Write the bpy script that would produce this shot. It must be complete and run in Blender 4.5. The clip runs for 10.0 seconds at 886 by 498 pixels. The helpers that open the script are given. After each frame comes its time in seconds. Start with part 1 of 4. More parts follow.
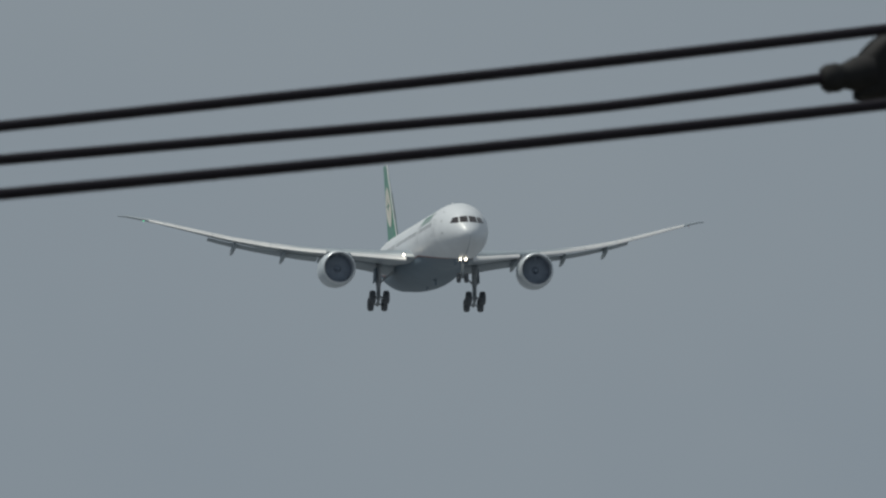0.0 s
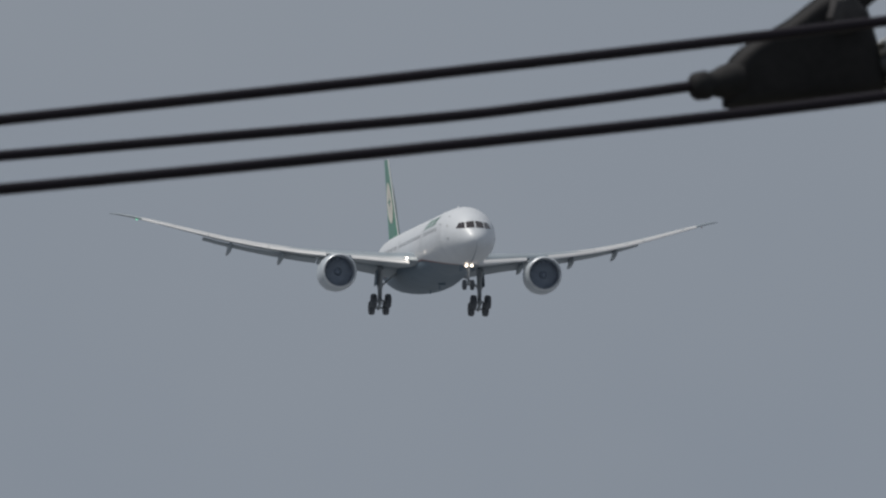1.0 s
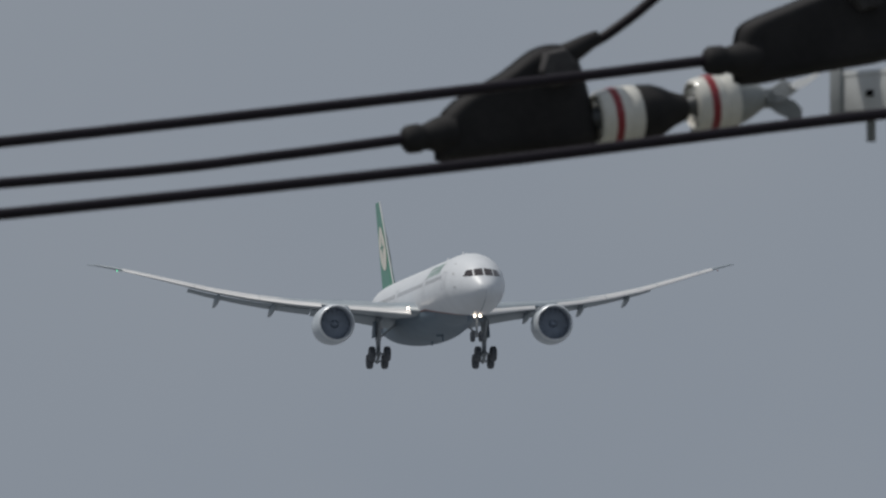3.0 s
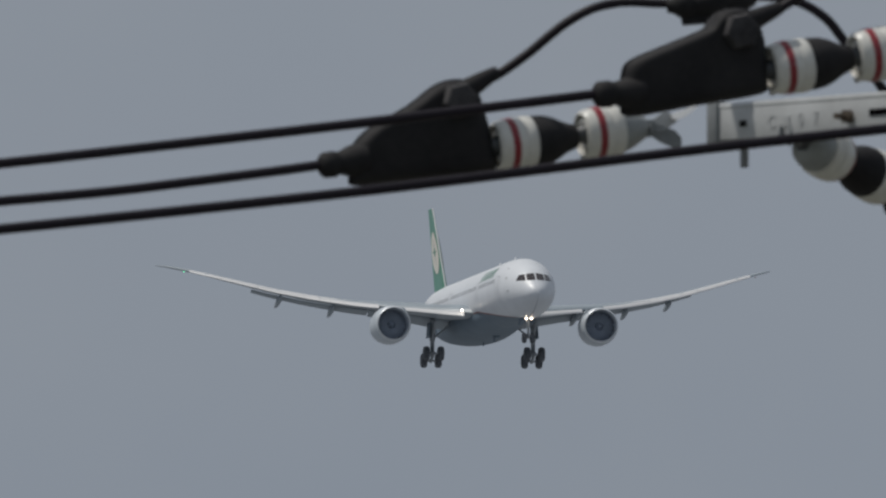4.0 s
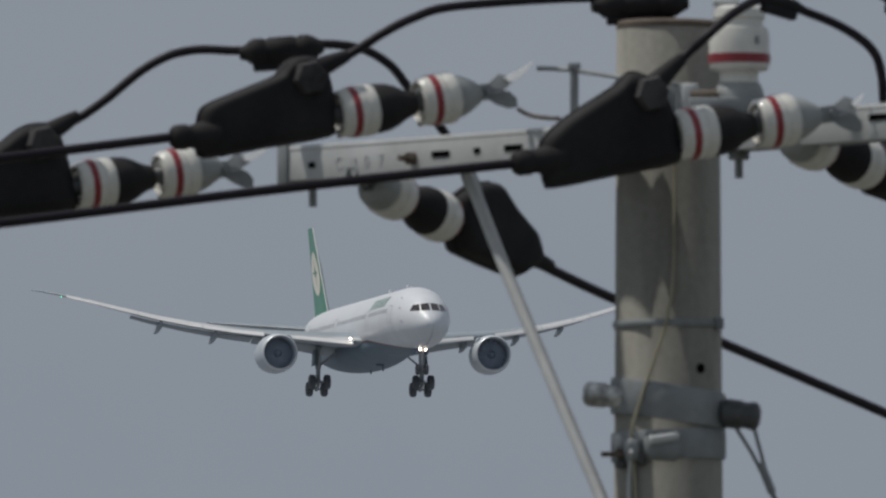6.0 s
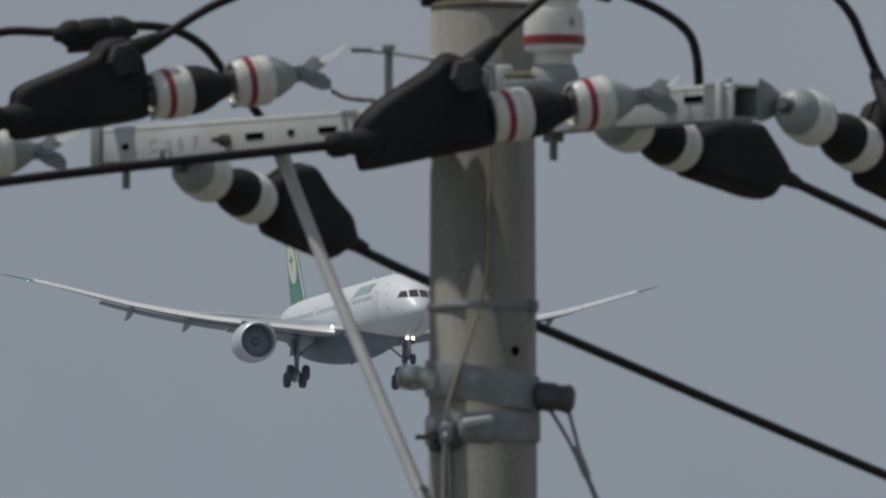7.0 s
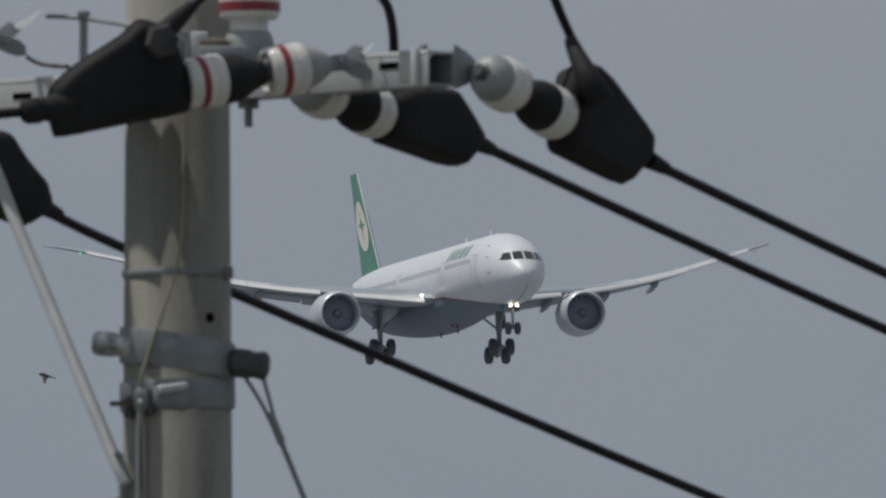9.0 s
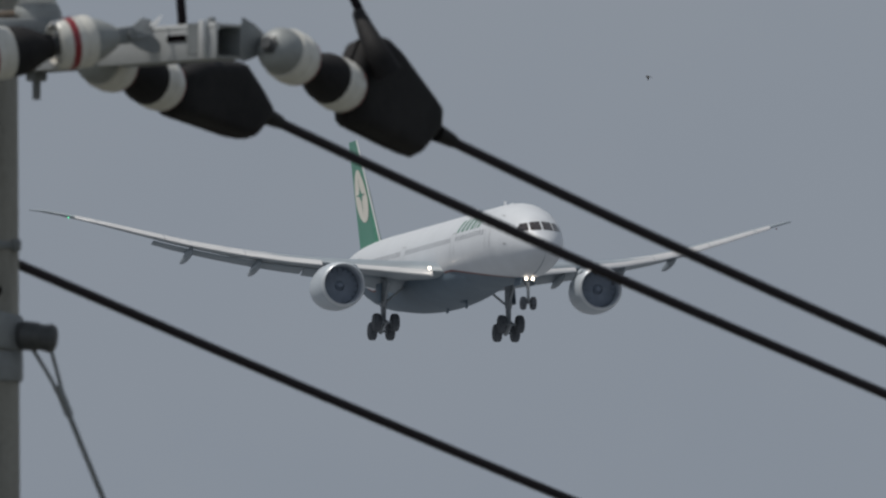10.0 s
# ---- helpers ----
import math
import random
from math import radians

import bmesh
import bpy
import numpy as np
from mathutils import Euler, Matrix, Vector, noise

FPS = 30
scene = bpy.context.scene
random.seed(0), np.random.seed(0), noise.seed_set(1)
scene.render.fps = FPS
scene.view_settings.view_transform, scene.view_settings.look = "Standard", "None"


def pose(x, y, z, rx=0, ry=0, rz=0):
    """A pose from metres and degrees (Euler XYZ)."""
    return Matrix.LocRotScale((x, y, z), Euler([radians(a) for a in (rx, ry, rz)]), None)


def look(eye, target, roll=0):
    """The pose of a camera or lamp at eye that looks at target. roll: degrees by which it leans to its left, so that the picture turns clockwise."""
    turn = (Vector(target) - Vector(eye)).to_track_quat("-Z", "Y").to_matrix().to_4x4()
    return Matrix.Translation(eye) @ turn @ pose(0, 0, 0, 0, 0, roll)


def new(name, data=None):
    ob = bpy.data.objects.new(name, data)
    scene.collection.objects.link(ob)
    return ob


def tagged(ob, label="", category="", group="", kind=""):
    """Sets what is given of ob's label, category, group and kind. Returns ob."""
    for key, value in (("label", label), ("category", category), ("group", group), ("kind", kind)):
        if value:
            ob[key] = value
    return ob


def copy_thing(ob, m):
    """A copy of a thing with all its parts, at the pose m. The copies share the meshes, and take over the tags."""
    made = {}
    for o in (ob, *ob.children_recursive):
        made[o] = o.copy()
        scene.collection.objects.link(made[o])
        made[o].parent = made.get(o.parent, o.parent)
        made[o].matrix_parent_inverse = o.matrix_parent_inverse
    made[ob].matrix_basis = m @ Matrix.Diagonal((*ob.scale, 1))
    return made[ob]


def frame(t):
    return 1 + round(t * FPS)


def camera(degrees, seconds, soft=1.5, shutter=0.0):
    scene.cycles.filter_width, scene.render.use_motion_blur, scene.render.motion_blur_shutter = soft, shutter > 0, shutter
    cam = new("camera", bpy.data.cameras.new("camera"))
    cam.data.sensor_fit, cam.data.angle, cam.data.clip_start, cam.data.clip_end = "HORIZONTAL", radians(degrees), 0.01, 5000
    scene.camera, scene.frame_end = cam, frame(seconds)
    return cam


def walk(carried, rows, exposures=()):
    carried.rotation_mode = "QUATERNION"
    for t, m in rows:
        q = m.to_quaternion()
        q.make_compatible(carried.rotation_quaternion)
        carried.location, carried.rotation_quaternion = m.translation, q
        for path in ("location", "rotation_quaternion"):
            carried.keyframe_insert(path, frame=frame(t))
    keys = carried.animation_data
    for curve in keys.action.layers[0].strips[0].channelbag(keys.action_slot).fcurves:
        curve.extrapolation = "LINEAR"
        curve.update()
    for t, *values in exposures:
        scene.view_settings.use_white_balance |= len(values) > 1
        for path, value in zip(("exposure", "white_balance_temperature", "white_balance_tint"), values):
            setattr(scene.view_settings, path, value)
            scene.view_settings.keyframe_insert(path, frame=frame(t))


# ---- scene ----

from math import cos, sin, pi, atan2, sqrt

cam = camera(2.8974, 10.0, soft=2.4)
# focused on the aircraft: the pole head lies a little out of focus
cam.data.dof.use_dof, cam.data.dof.focus_distance, cam.data.dof.aperture_fstop = True, 1550.0, 84.0
walk(cam, [
# camera rows
    (0, look((0.000, -28.281, 10.894), (-2.0422, 0.0087, 12.3469))),
    (0.5, look((0.000, -28.281, 10.894), (-1.9371, 0.0083, 12.3533))),
    (1, look((0.000, -28.281, 10.894), (-1.8297, 0.0080, 12.3583))),
    (1.5, look((0.000, -28.281, 10.894), (-1.7157, 0.0053, 12.4067))),
    (2, look((0.000, -28.281, 10.894), (-1.5336, 0.0035, 12.4381))),
    (2.5, look((0.000, -28.281, 10.894), (-1.3987, 0.0032, 12.4441))),
    (2.7, look((0.000, -28.281, 10.894), (-1.3771, 0.0034, 12.4407))),
    (3.8, look((0.000, -30.089, 10.791), (-1.2714, 0.0022, 12.4615))),
    (4, look((0.000, -31.259, 10.725), (-1.2083, 0.0017, 12.4698))),
    (4.5, look((0.000, -32.947, 10.629), (-1.0668, 0.0014, 12.4752))),
    (5, look((0.000, -32.947, 10.629), (-0.8678, 0.0012, 12.4792))),
    (5.5, look((0.000, -32.947, 10.629), (-0.6526, 0.0000, 12.4999))),
    (6, look((0.000, -32.947, 10.629), (-0.4243, -0.0020, 12.5346))),
    (6.2, look((0.000, -32.947, 10.629), (-0.3403, -0.0022, 12.5386))),
    (7.3, look((0.000, -32.832, 10.636), (0.0061, 0.0009, 12.4850))),
    (7.5, look((0.000, -32.832, 10.636), (0.0572, 0.0012, 12.4786))),
    (8, look((0.000, -32.832, 10.636), (0.1758, 0.0018, 12.4680))),
    (8.5, look((0.000, -32.832, 10.636), (0.3048, 0.0024, 12.4585))),
    (9, look((0.000, -32.832, 10.636), (0.4984, 0.0035, 12.4388))),
    (9.5, look((0.000, -32.832, 10.636), (0.7211, 0.0047, 12.4177))),
    (10, look((0.000, -32.832, 10.636), (0.8968, 0.0063, 12.3883))),
# end rows
], exposures=((0, 0.0, 6500, 4.0), (0.15, 0.0, 6500, 7.0), (0.5, 0.0, 6500, 10.0), (10, 0.0, 6500, 10.0)))

# ---- world, sun, exposure ----
SUN_DIR = Vector((-0.452, 0.05, 0.89)).normalized()
world = bpy.data.worlds.new("hazy_sky")
scene.world = world
world.use_nodes = True
wn = world.node_tree
wn.nodes.clear()
w_out = wn.nodes.new("ShaderNodeOutputWorld")
w_bg = wn.nodes.new("ShaderNodeBackground")
w_sky = wn.nodes.new("ShaderNodeTexSky")
w_sky.sky_type = "NISHITA"
w_sky.sun_disc = False
w_sky.sun_elevation = math.asin(SUN_DIR.z)
w_sky.sun_rotation = atan2(SUN_DIR.x, SUN_DIR.y)
w_sky.air_density, w_sky.dust_density = 1.0, 4.0
w_mix = wn.nodes.new("ShaderNodeMix")
w_mix.data_type = "RGBA"
w_mix.inputs[0].default_value = 0.985
w_tc, w_noise = wn.nodes.new("ShaderNodeTexCoord"), wn.nodes.new("ShaderNodeTexNoise")
w_noise.inputs["Scale"].default_value, w_noise.inputs["Detail"].default_value = 55.0, 3.0
w_haze = wn.nodes.new("ShaderNodeMix")
w_haze.data_type = "RGBA"
w_haze.inputs[6].default_value, w_haze.inputs[7].default_value = (2.26, 2.60, 3.09, 1), (2.52, 2.82, 3.24, 1)      # greys of thick summer haze
wn.links.new(w_tc.outputs["Generated"], w_noise.inputs["Vector"])
w_axes, w_rise, w_sum = wn.nodes.new("ShaderNodeSeparateXYZ"), wn.nodes.new("ShaderNodeMapRange"), wn.nodes.new("ShaderNodeMath")
w_rise.inputs["From Min"].default_value, w_rise.inputs["From Max"].default_value = 0.030, 0.068
w_rise.inputs["To Min"].default_value, w_rise.inputs["To Max"].default_value = -0.32, 0.32
w_sum.operation, w_sum.use_clamp = "ADD", True
wn.links.new(w_tc.outputs["Generated"], w_axes.inputs[0])
wn.links.new(w_axes.outputs["Z"], w_rise.inputs["Value"])
wn.links.new(w_rise.outputs["Result"], w_sum.inputs[0])
wn.links.new(w_noise.outputs["Fac"], w_sum.inputs[1])
wn.links.new(w_sum.outputs[0], w_haze.inputs[0])
wn.links.new(w_haze.outputs[2], w_mix.inputs[7])
wn.links.new(w_sky.outputs[0], w_mix.inputs[6])
wn.links.new(w_mix.outputs[2], w_bg.inputs[0])
w_bg.inputs[1].default_value = 0.1
wn.links.new(w_bg.outputs[0], w_out.inputs[0])

sun_data = bpy.data.lights.new("sun", "SUN")
sun_data.energy, sun_data.angle, sun_data.color = 2.45, radians(1.5), (1.0, 0.96, 0.89)
sun = new("sun", sun_data)
sun.matrix_basis = look(SUN_DIR * 50, (0, 0, 0))
scene.view_settings.exposure = 0.0


# ---- materials ----
def material(name, color, rough=0.5, metal=0.0, spot=0.0, scale=6.0, bump=0.0, fine=60.0, color2=None, coat=0.0, glow=0.0, spec=0.5, streak=1.0):
    """Principled surface with variation at two scales, in the thing's own metres."""
    m = bpy.data.materials.new(name)
    m.use_nodes = True
    nt = m.node_tree
    b = nt.nodes["Principled BSDF"]
    b.inputs["Roughness"].default_value = rough
    b.inputs["Metallic"].default_value = metal
    b.inputs["Coat Weight"].default_value = coat
    b.inputs["Specular IOR Level"].default_value = spec
    if glow:
        b.inputs["Emission Color"].default_value = (*color, 1)
        b.inputs["Emission Strength"].default_value = glow
    c1 = (*color, 1)
    c2 = (*(color2 or [c * (1 - spot) for c in color]), 1)
    tc = nt.nodes.new("ShaderNodeTexCoord")
    n1, n2 = nt.nodes.new("ShaderNodeTexNoise"), nt.nodes.new("ShaderNodeTexNoise")
    n1.inputs["Scale"].default_value, n1.inputs["Detail"].default_value = scale, 5
    n2.inputs["Scale"].default_value, n2.inputs["Detail"].default_value = fine, 3
    grain = nt.nodes.new("ShaderNodeMapping")
    grain.inputs["Scale"].default_value = (1, 1, 1 / streak)
    nt.links.new(tc.outputs["Object"], grain.inputs["Vector"])
    nt.links.new(grain.outputs["Vector"], n1.inputs["Vector"])
    nt.links.new(tc.outputs["Object"], n2.inputs["Vector"])
    add = nt.nodes.new("ShaderNodeMath")
    add.operation = "MULTIPLY_ADD"
    nt.links.new(n2.outputs["Fac"], add.inputs[0])
    add.inputs[1].default_value = 0.35
    nt.links.new(n1.outputs["Fac"], add.inputs[2])
    ramp = nt.nodes.new("ShaderNodeMapRange")
    ramp.inputs["From Min"].default_value, ramp.inputs["From Max"].default_value = 0.45, 0.95
    nt.links.new(add.outputs[0], ramp.inputs["Value"])
    mix = nt.nodes.new("ShaderNodeMix")
    mix.data_type = "RGBA"
    mix.inputs[6].default_value, mix.inputs[7].default_value = c1, c2
    nt.links.new(ramp.outputs["Result"], mix.inputs[0])
    nt.links.new(mix.outputs[2], b.inputs["Base Color"])
    if bump:
        bn = nt.nodes.new("ShaderNodeBump")
        bn.inputs["Strength"].default_value, bn.inputs["Distance"].default_value = 0.6, bump
        nt.links.new(add.outputs[0], bn.inputs["Height"])
        nt.links.new(bn.outputs["Normal"], b.inputs["Normal"])
    return m


CONCRETE = material("weathered_concrete", (0.335, 0.325, 0.286), 0.92, spot=0.45, scale=13, bump=0.0005, fine=70, streak=6.0)
RUBBER = material("black_rubber", (0.013, 0.0125, 0.014), 0.72, spec=0.22, color2=(0.028, 0.027, 0.028), scale=9, bump=0.0022, fine=70)
CABLE = material("cable_sheath", (0.014, 0.010, 0.016), 0.55, spec=0.25, spot=0.3, scale=9, fine=200)
PORCELAIN = material("white_porcelain", (0.74, 0.73, 0.68), 0.18, spot=0.22, scale=18, fine=90, coat=0.3)
SOCKET = material("dark_socket_metal", (0.10, 0.105, 0.11), 0.5, 0.3, spot=0.4, scale=40)
RED_BAND = material("red_glaze", (0.27, 0.03, 0.04), 0.3, spot=0.2, scale=30)
CAP_GREY = material("grey_cap_metal", (0.36, 0.38, 0.38), 0.55, 0.2, spot=0.3, scale=20, bump=0.001)
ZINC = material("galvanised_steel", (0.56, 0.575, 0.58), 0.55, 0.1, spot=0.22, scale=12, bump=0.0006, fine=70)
# brighter copy of the steel, painted on faces that catch the sun
ZINC_LIT = material("lit_galvanised_steel", (0.72, 0.73, 0.73), 0.4, 0.3, spot=0.15, scale=14, bump=0.0006)
# dull fittings; also painted shade on the crossarm's walls and side panel
ZINC_DULL_SHADED = material("dull_and_shaded_galvanised_steel", (0.30, 0.32, 0.33), 0.6, 0.3, spot=0.35, scale=14, bump=0.001)
WORN_END = material("worn_stained_bolt_end", (0.74, 0.75, 0.74), 0.4, 0.5, color2=(0.035, 0.033, 0.032), scale=38, bump=0.002, fine=120)
RUST = material("brown_stained_steel", (0.14, 0.11, 0.085), 0.7, 0.2, spot=0.4, scale=30)
PALE_RUBBER = material("pale_rubber", (0.085, 0.082, 0.084), 0.85, spec=0.2, color2=(0.030, 0.029, 0.031), scale=16, bump=0.002, fine=80)
INK = material("embossed_mark", (0.52, 0.535, 0.54), 0.6, 0.2, spot=0.2, scale=40)
HOLE = material("dark_hollow", (0.006, 0.005, 0.006), 0.95, spec=0.0)
BOND_WIRE = material("pale_yellow_wire", (0.36, 0.335, 0.24), 0.6, spot=0.3, scale=10)
GROUND = material("dry_ground", (0.14, 0.138, 0.125), 0.95, color2=(0.095, 0.10, 0.082), scale=0.02, fine=0.4)
# unseen paler ground, added to light the airliner from below
BOUNCE_GROUND = material("pale_bounce_ground", (0.22, 0.23, 0.245), 0.9, color2=(0.15, 0.165, 0.18), scale=0.012, fine=0.3)
WHITE = material("white_aircraft_paint", (0.67, 0.695, 0.73), 0.42, spot=0.08, scale=0.5, fine=3.0, coat=0.12)
# grey livery paint of the belly, blued and lifted to carry the haze
BELLY_HAZED = material("hazed_grey_belly_paint", (0.135, 0.185, 0.235), 0.55, spot=0.18, scale=0.4, fine=2.5, spec=0.35)
WING_GREY = material("grey_wing_paint", (0.30, 0.345, 0.385), 0.45, spot=0.15, scale=0.5, fine=3.0)
SLAT = material("pale_slat_paint", (0.62, 0.62, 0.63), 0.38, 0.0, spot=0.1, scale=0.8, fine=4.0)
LIP = material("bare_metal_lip", (0.66, 0.69, 0.72), 0.4, 0.3, spot=0.1, scale=1.5)
NACELLE = material("pale_nacelle_paint", (0.50, 0.55, 0.60), 0.42, spot=0.12, scale=0.8, fine=4, coat=0.1)
# intake, fan, tyre and gear: distance haze painted in as lighter, bluer tones
INTAKE_HAZED = material("hazed_intake_lining", (0.42, 0.47, 0.53), 0.6, spot=0.2, scale=2)
BLADE_HAZED = material("hazed_fan_blade", (0.25, 0.29, 0.355), 0.6, 0.0, spot=0.2, scale=2)
TYRE_HAZED = material("hazed_tyre_rubber", (0.11, 0.12, 0.135), 0.85, spot=0.3, scale=5, fine=30)
STRUT_HAZED = material("hazed_gear_paint", (0.36, 0.39, 0.42), 0.5, spot=0.3, scale=4)
GREEN = material("green_livery_paint", (0.018, 0.21, 0.11), 0.35, spot=0.15, scale=0.6, coat=0.3)
LOGO_WHITE = material("pale_emblem_paint", (0.72, 0.68, 0.60), 0.4, spot=0.1, scale=1)
RED_LINE = material("dark_red_line", (0.20, 0.035, 0.03), 0.5, spot=0.2, scale=1)
GLASS_DARK = material("dark_cockpit_glass", (0.05, 0.04, 0.04), 0.08, spot=0.2, scale=2, coat=0.5)
PANE = material("cabin_window_glass", (0.33, 0.35, 0.38), 0.2, spot=0.1)
SEAM = material("door_seam", (0.40, 0.42, 0.44), 0.6, spot=0.1)
LAMP_GLOW = material("landing_light_glow", (1.0, 0.86, 0.70), 0.3, glow=9)
BEACON_GLOW = material("red_beacon_glow", (1.0, 0.06, 0.05), 0.3, glow=7)
NAV_GLOW = material("green_light_glow", (0.1, 1.0, 0.45), 0.3, glow=1.2)
FEATHER = material("dark_feathers", (0.09, 0.085, 0.08), 0.9, spot=0.4, scale=40)


# ---- building helpers ----
def link_mesh(name, bm, mat, smooth=40):
    me = bpy.data.meshes.new(name)
    bmesh.ops.recalc_face_normals(bm, faces=bm.faces)
    bm.to_mesh(me)
    bm.free()
    me.materials.append(mat)
    if smooth:
        me.shade_smooth()
        me.set_sharp_from_angle(angle=radians(smooth))
    return new(name, me)


def part(name, bm, mat, parent=None, label="", smooth=40):
    ob = link_mesh(name, bm, mat, smooth)
    if parent is not None:
        ob.parent = parent
    if label:
        tagged(ob, label)
    return ob


def thing(name, label, category, group="", kind="", m=None):
    ob = new(name)
    if m is not None:
        ob.matrix_basis = m
    return tagged(ob, label, category, group, kind)


def smooth_path(pts, n=8):
    """Points along a rounded line through the given ones."""
    pts = [Vector(p) for p in pts]
    out = []
    for i in range(len(pts) - 1):
        a, b = pts[max(i - 1, 0)], pts[i]
        c, d = pts[i + 1], pts[min(i + 2, len(pts) - 1)]
        for j in range(n):
            t = j / n
            out.append(0.5 * (2 * b + (c - a) * t + (2 * a - 5 * b + 4 * c - d) * t * t + (3 * b - a - 3 * c + d) * t ** 3))
    return out + [pts[-1]]


def rings(bm, loops, closed=True, caps=True):
    """Skin a row of vertex loops."""
    vs = [[bm.verts.new(p) for p in lp] for lp in loops]
    n = len(vs[0])
    for a, b in zip(vs, vs[1:]):
        for i in range(n if closed else n - 1):
            j = (i + 1) % n
            bm.faces.new((a[i], a[j], b[j], b[i]))
    if caps and closed:
        bm.faces.new(vs[0][::-1])
        bm.faces.new(vs[-1])
    return bm


def tube(pts, r, seg=12, n=8, bm=None, r2=None, tail=None):
    bm = bm or bmesh.new()
    path = smooth_path(pts, n) if len(pts) > 2 else [Vector(p) for p in pts]
    if tail is not None:
        path.append(Vector(tail))
    loops, ref = [], Vector((0.31, 0.2, 0.93))
    for i, p in enumerate(path):
        d = (path[min(i + 1, len(path) - 1)] - path[max(i - 1, 0)]).normalized()
        x = d.cross(ref).normalized()
        y = x.cross(d)
        rr = r if r2 is None else r + (r2 - r) * i / (len(path) - 1)
        loops.append([p + rr * (x * cos(2 * pi * k / seg) + y * sin(2 * pi * k / seg)) for k in range(seg)])
    return rings(bm, loops)


def lathe(profile, seg=32, axis="X", bm=None, closed=False):
    """Turn (along, radius) pairs round an axis."""
    bm = bm or bmesh.new()
    loops = []
    for a, r in profile:
        lp = []
        for k in range(seg):
            c, s = r * cos(2 * pi * k / seg), r * sin(2 * pi * k / seg)
            lp.append({"X": (a, c, s), "Y": (c, a, s), "Z": (c, s, a)}[axis])
        loops.append(lp)
    if closed:
        loops.append(loops[0])
    return rings(bm, loops, caps=not closed)


def block(size, bevel=0.0, m=None, bm=None):
    fresh = bmesh.new()
    bmesh.ops.create_cube(fresh, size=1.0, matrix=Matrix.Diagonal((*size, 1)))
    if bevel:
        bmesh.ops.bevel(fresh, geom=fresh.edges[:], offset=bevel, segments=2, affect="EDGES", profile=0.5)
    if m is not None:
        fresh.transform(m)
    if bm is None:
        return fresh
    tmp = bpy.data.meshes.new("tmp")
    fresh.to_mesh(tmp)
    fresh.free()
    bm.from_mesh(tmp)
    bpy.data.meshes.remove(tmp)
    return bm


# ---- the pole head's grid: u to the right, v down, from a far corner; d metres beyond the pole ----
TILT = radians(3.25)
STEP, SIGHT = 33.0 / 31000.0, 33.0
ORIGIN = Vector((0, 0, 12.5))
AHEAD, ABOVE, ACROSS = Vector((0, cos(TILT), sin(TILT))), Vector((0, -sin(TILT), cos(TILT))), Vector((1, 0, 0))


def P(u, v, d=0.0):
    k = 1 + d / SIGHT
    return ORIGIN + k * STEP * (ACROSS * (u - 1397) + ABOVE * (441 - v)) + AHEAD * d


# ---- ground, unseen: dry grass round the pole, added pale ground beyond to bounce light up ----
bm = bmesh.new()
rings(bm, [[(r * cos(2 * pi * k / 96), r * sin(2 * pi * k / 96), 0) for k in range(96)] for r in (4900, 420, 200, 1)], caps=False)
bm.faces.new([v for v in bm.verts if v.co.length < 2])
ground = tagged(part("ground", bm, GROUND, smooth=0), "flat dry grassland, unseen, with added paler bounce ground beyond, reaching the horizon", "ground", kind="structure")
ground.data.materials.append(BOUNCE_GROUND)
for face in ground.data.polygons:
    face.material_index = 1 if max(ground.data.vertices[i].co.length for i in face.vertices) > 450 else 0
    face.flip() if face.normal.z < 0 else None


# ---- the pole ----
POLE_TOP, POLE_R = P(1397, 8).z, 0.0968


def pole_radius(z):
    return POLE_R + (POLE_TOP - z) * 0.0062


pole = thing("utility_pole", "weathered grey concrete utility pole standing in the ground", "utility pole", m=pose(0, 0, 0))
bm = lathe([(0, pole_radius(0)), (4, pole_radius(4)), (8, pole_radius(8)), (POLE_TOP - 0.012, POLE_R), (POLE_TOP, POLE_R - 0.01)], 160, "Z")
part("shaft", bm, CONCRETE, pole)
bm = lathe([(POLE_TOP - 0.010, POLE_R + 0.0012), (POLE_TOP - 0.001, POLE_R + 0.0012), (POLE_TOP + 0.004, POLE_R - 0.006), (POLE_TOP + 0.004, 0.001)], 64, "Z")
part("top_cap", bm, RUST, pole, "dark stained rim on the pole top")


def on_pole(u, v, out=0.0):
    """A place on the pole's near surface."""
    p = P(u, v)
    r = pole_radius(p.z) + out
    x = max(-r, min(r, p.x))
    return Vector((x, -sqrt(max(r * r - x * x, 0)), p.z))


def pole_band(name, v0, v1, thick, mat, parent, label="", lean=0.0):
    """A steel band round the pole, leaning by so much from side to side."""
    bm = bmesh.new()
    z0, z1 = P(1397, v1).z, P(1397, v0).z
    loops = []
    for z, o in ((z0, 0.001), (z0, thick), (z0 + 0.006, thick + 0.002), (z1 - 0.006, thick + 0.002), (z1, thick), (z1, 0.001)):
        r = pole_radius(z) + o
        loops.append([(r * cos(2 * pi * k / 48), r * sin(2 * pi * k / 48), z - lean * cos(2 * pi * k / 48)) for k in range(48)])
    rings(bm, loops, caps=False)
    return part(name, bm, mat, parent, label)


strap = thing("steel_strap", "thin galvanised strap with a buckle round the concrete pole", "strap")
pole_band("strap_ring", 537, 550, 0.003, ZINC_DULL_SHADED, strap)
part("buckle", block((0.018, 0.02, 0.022), 0.004, Matrix.Translation(on_pole(1484, 543, 0.003) + Vector((0.003, 0, 0)))), ZINC_DULL_SHADED, strap)

bm = lathe([(0, 0.0095), (0.002, 0.0095), (0.003, 0.006)], 16, "Y")
bm.transform(Matrix.Translation(on_pole(1455, 624, 0.002)) @ Matrix.Rotation(radians(38), 4, "Z"))
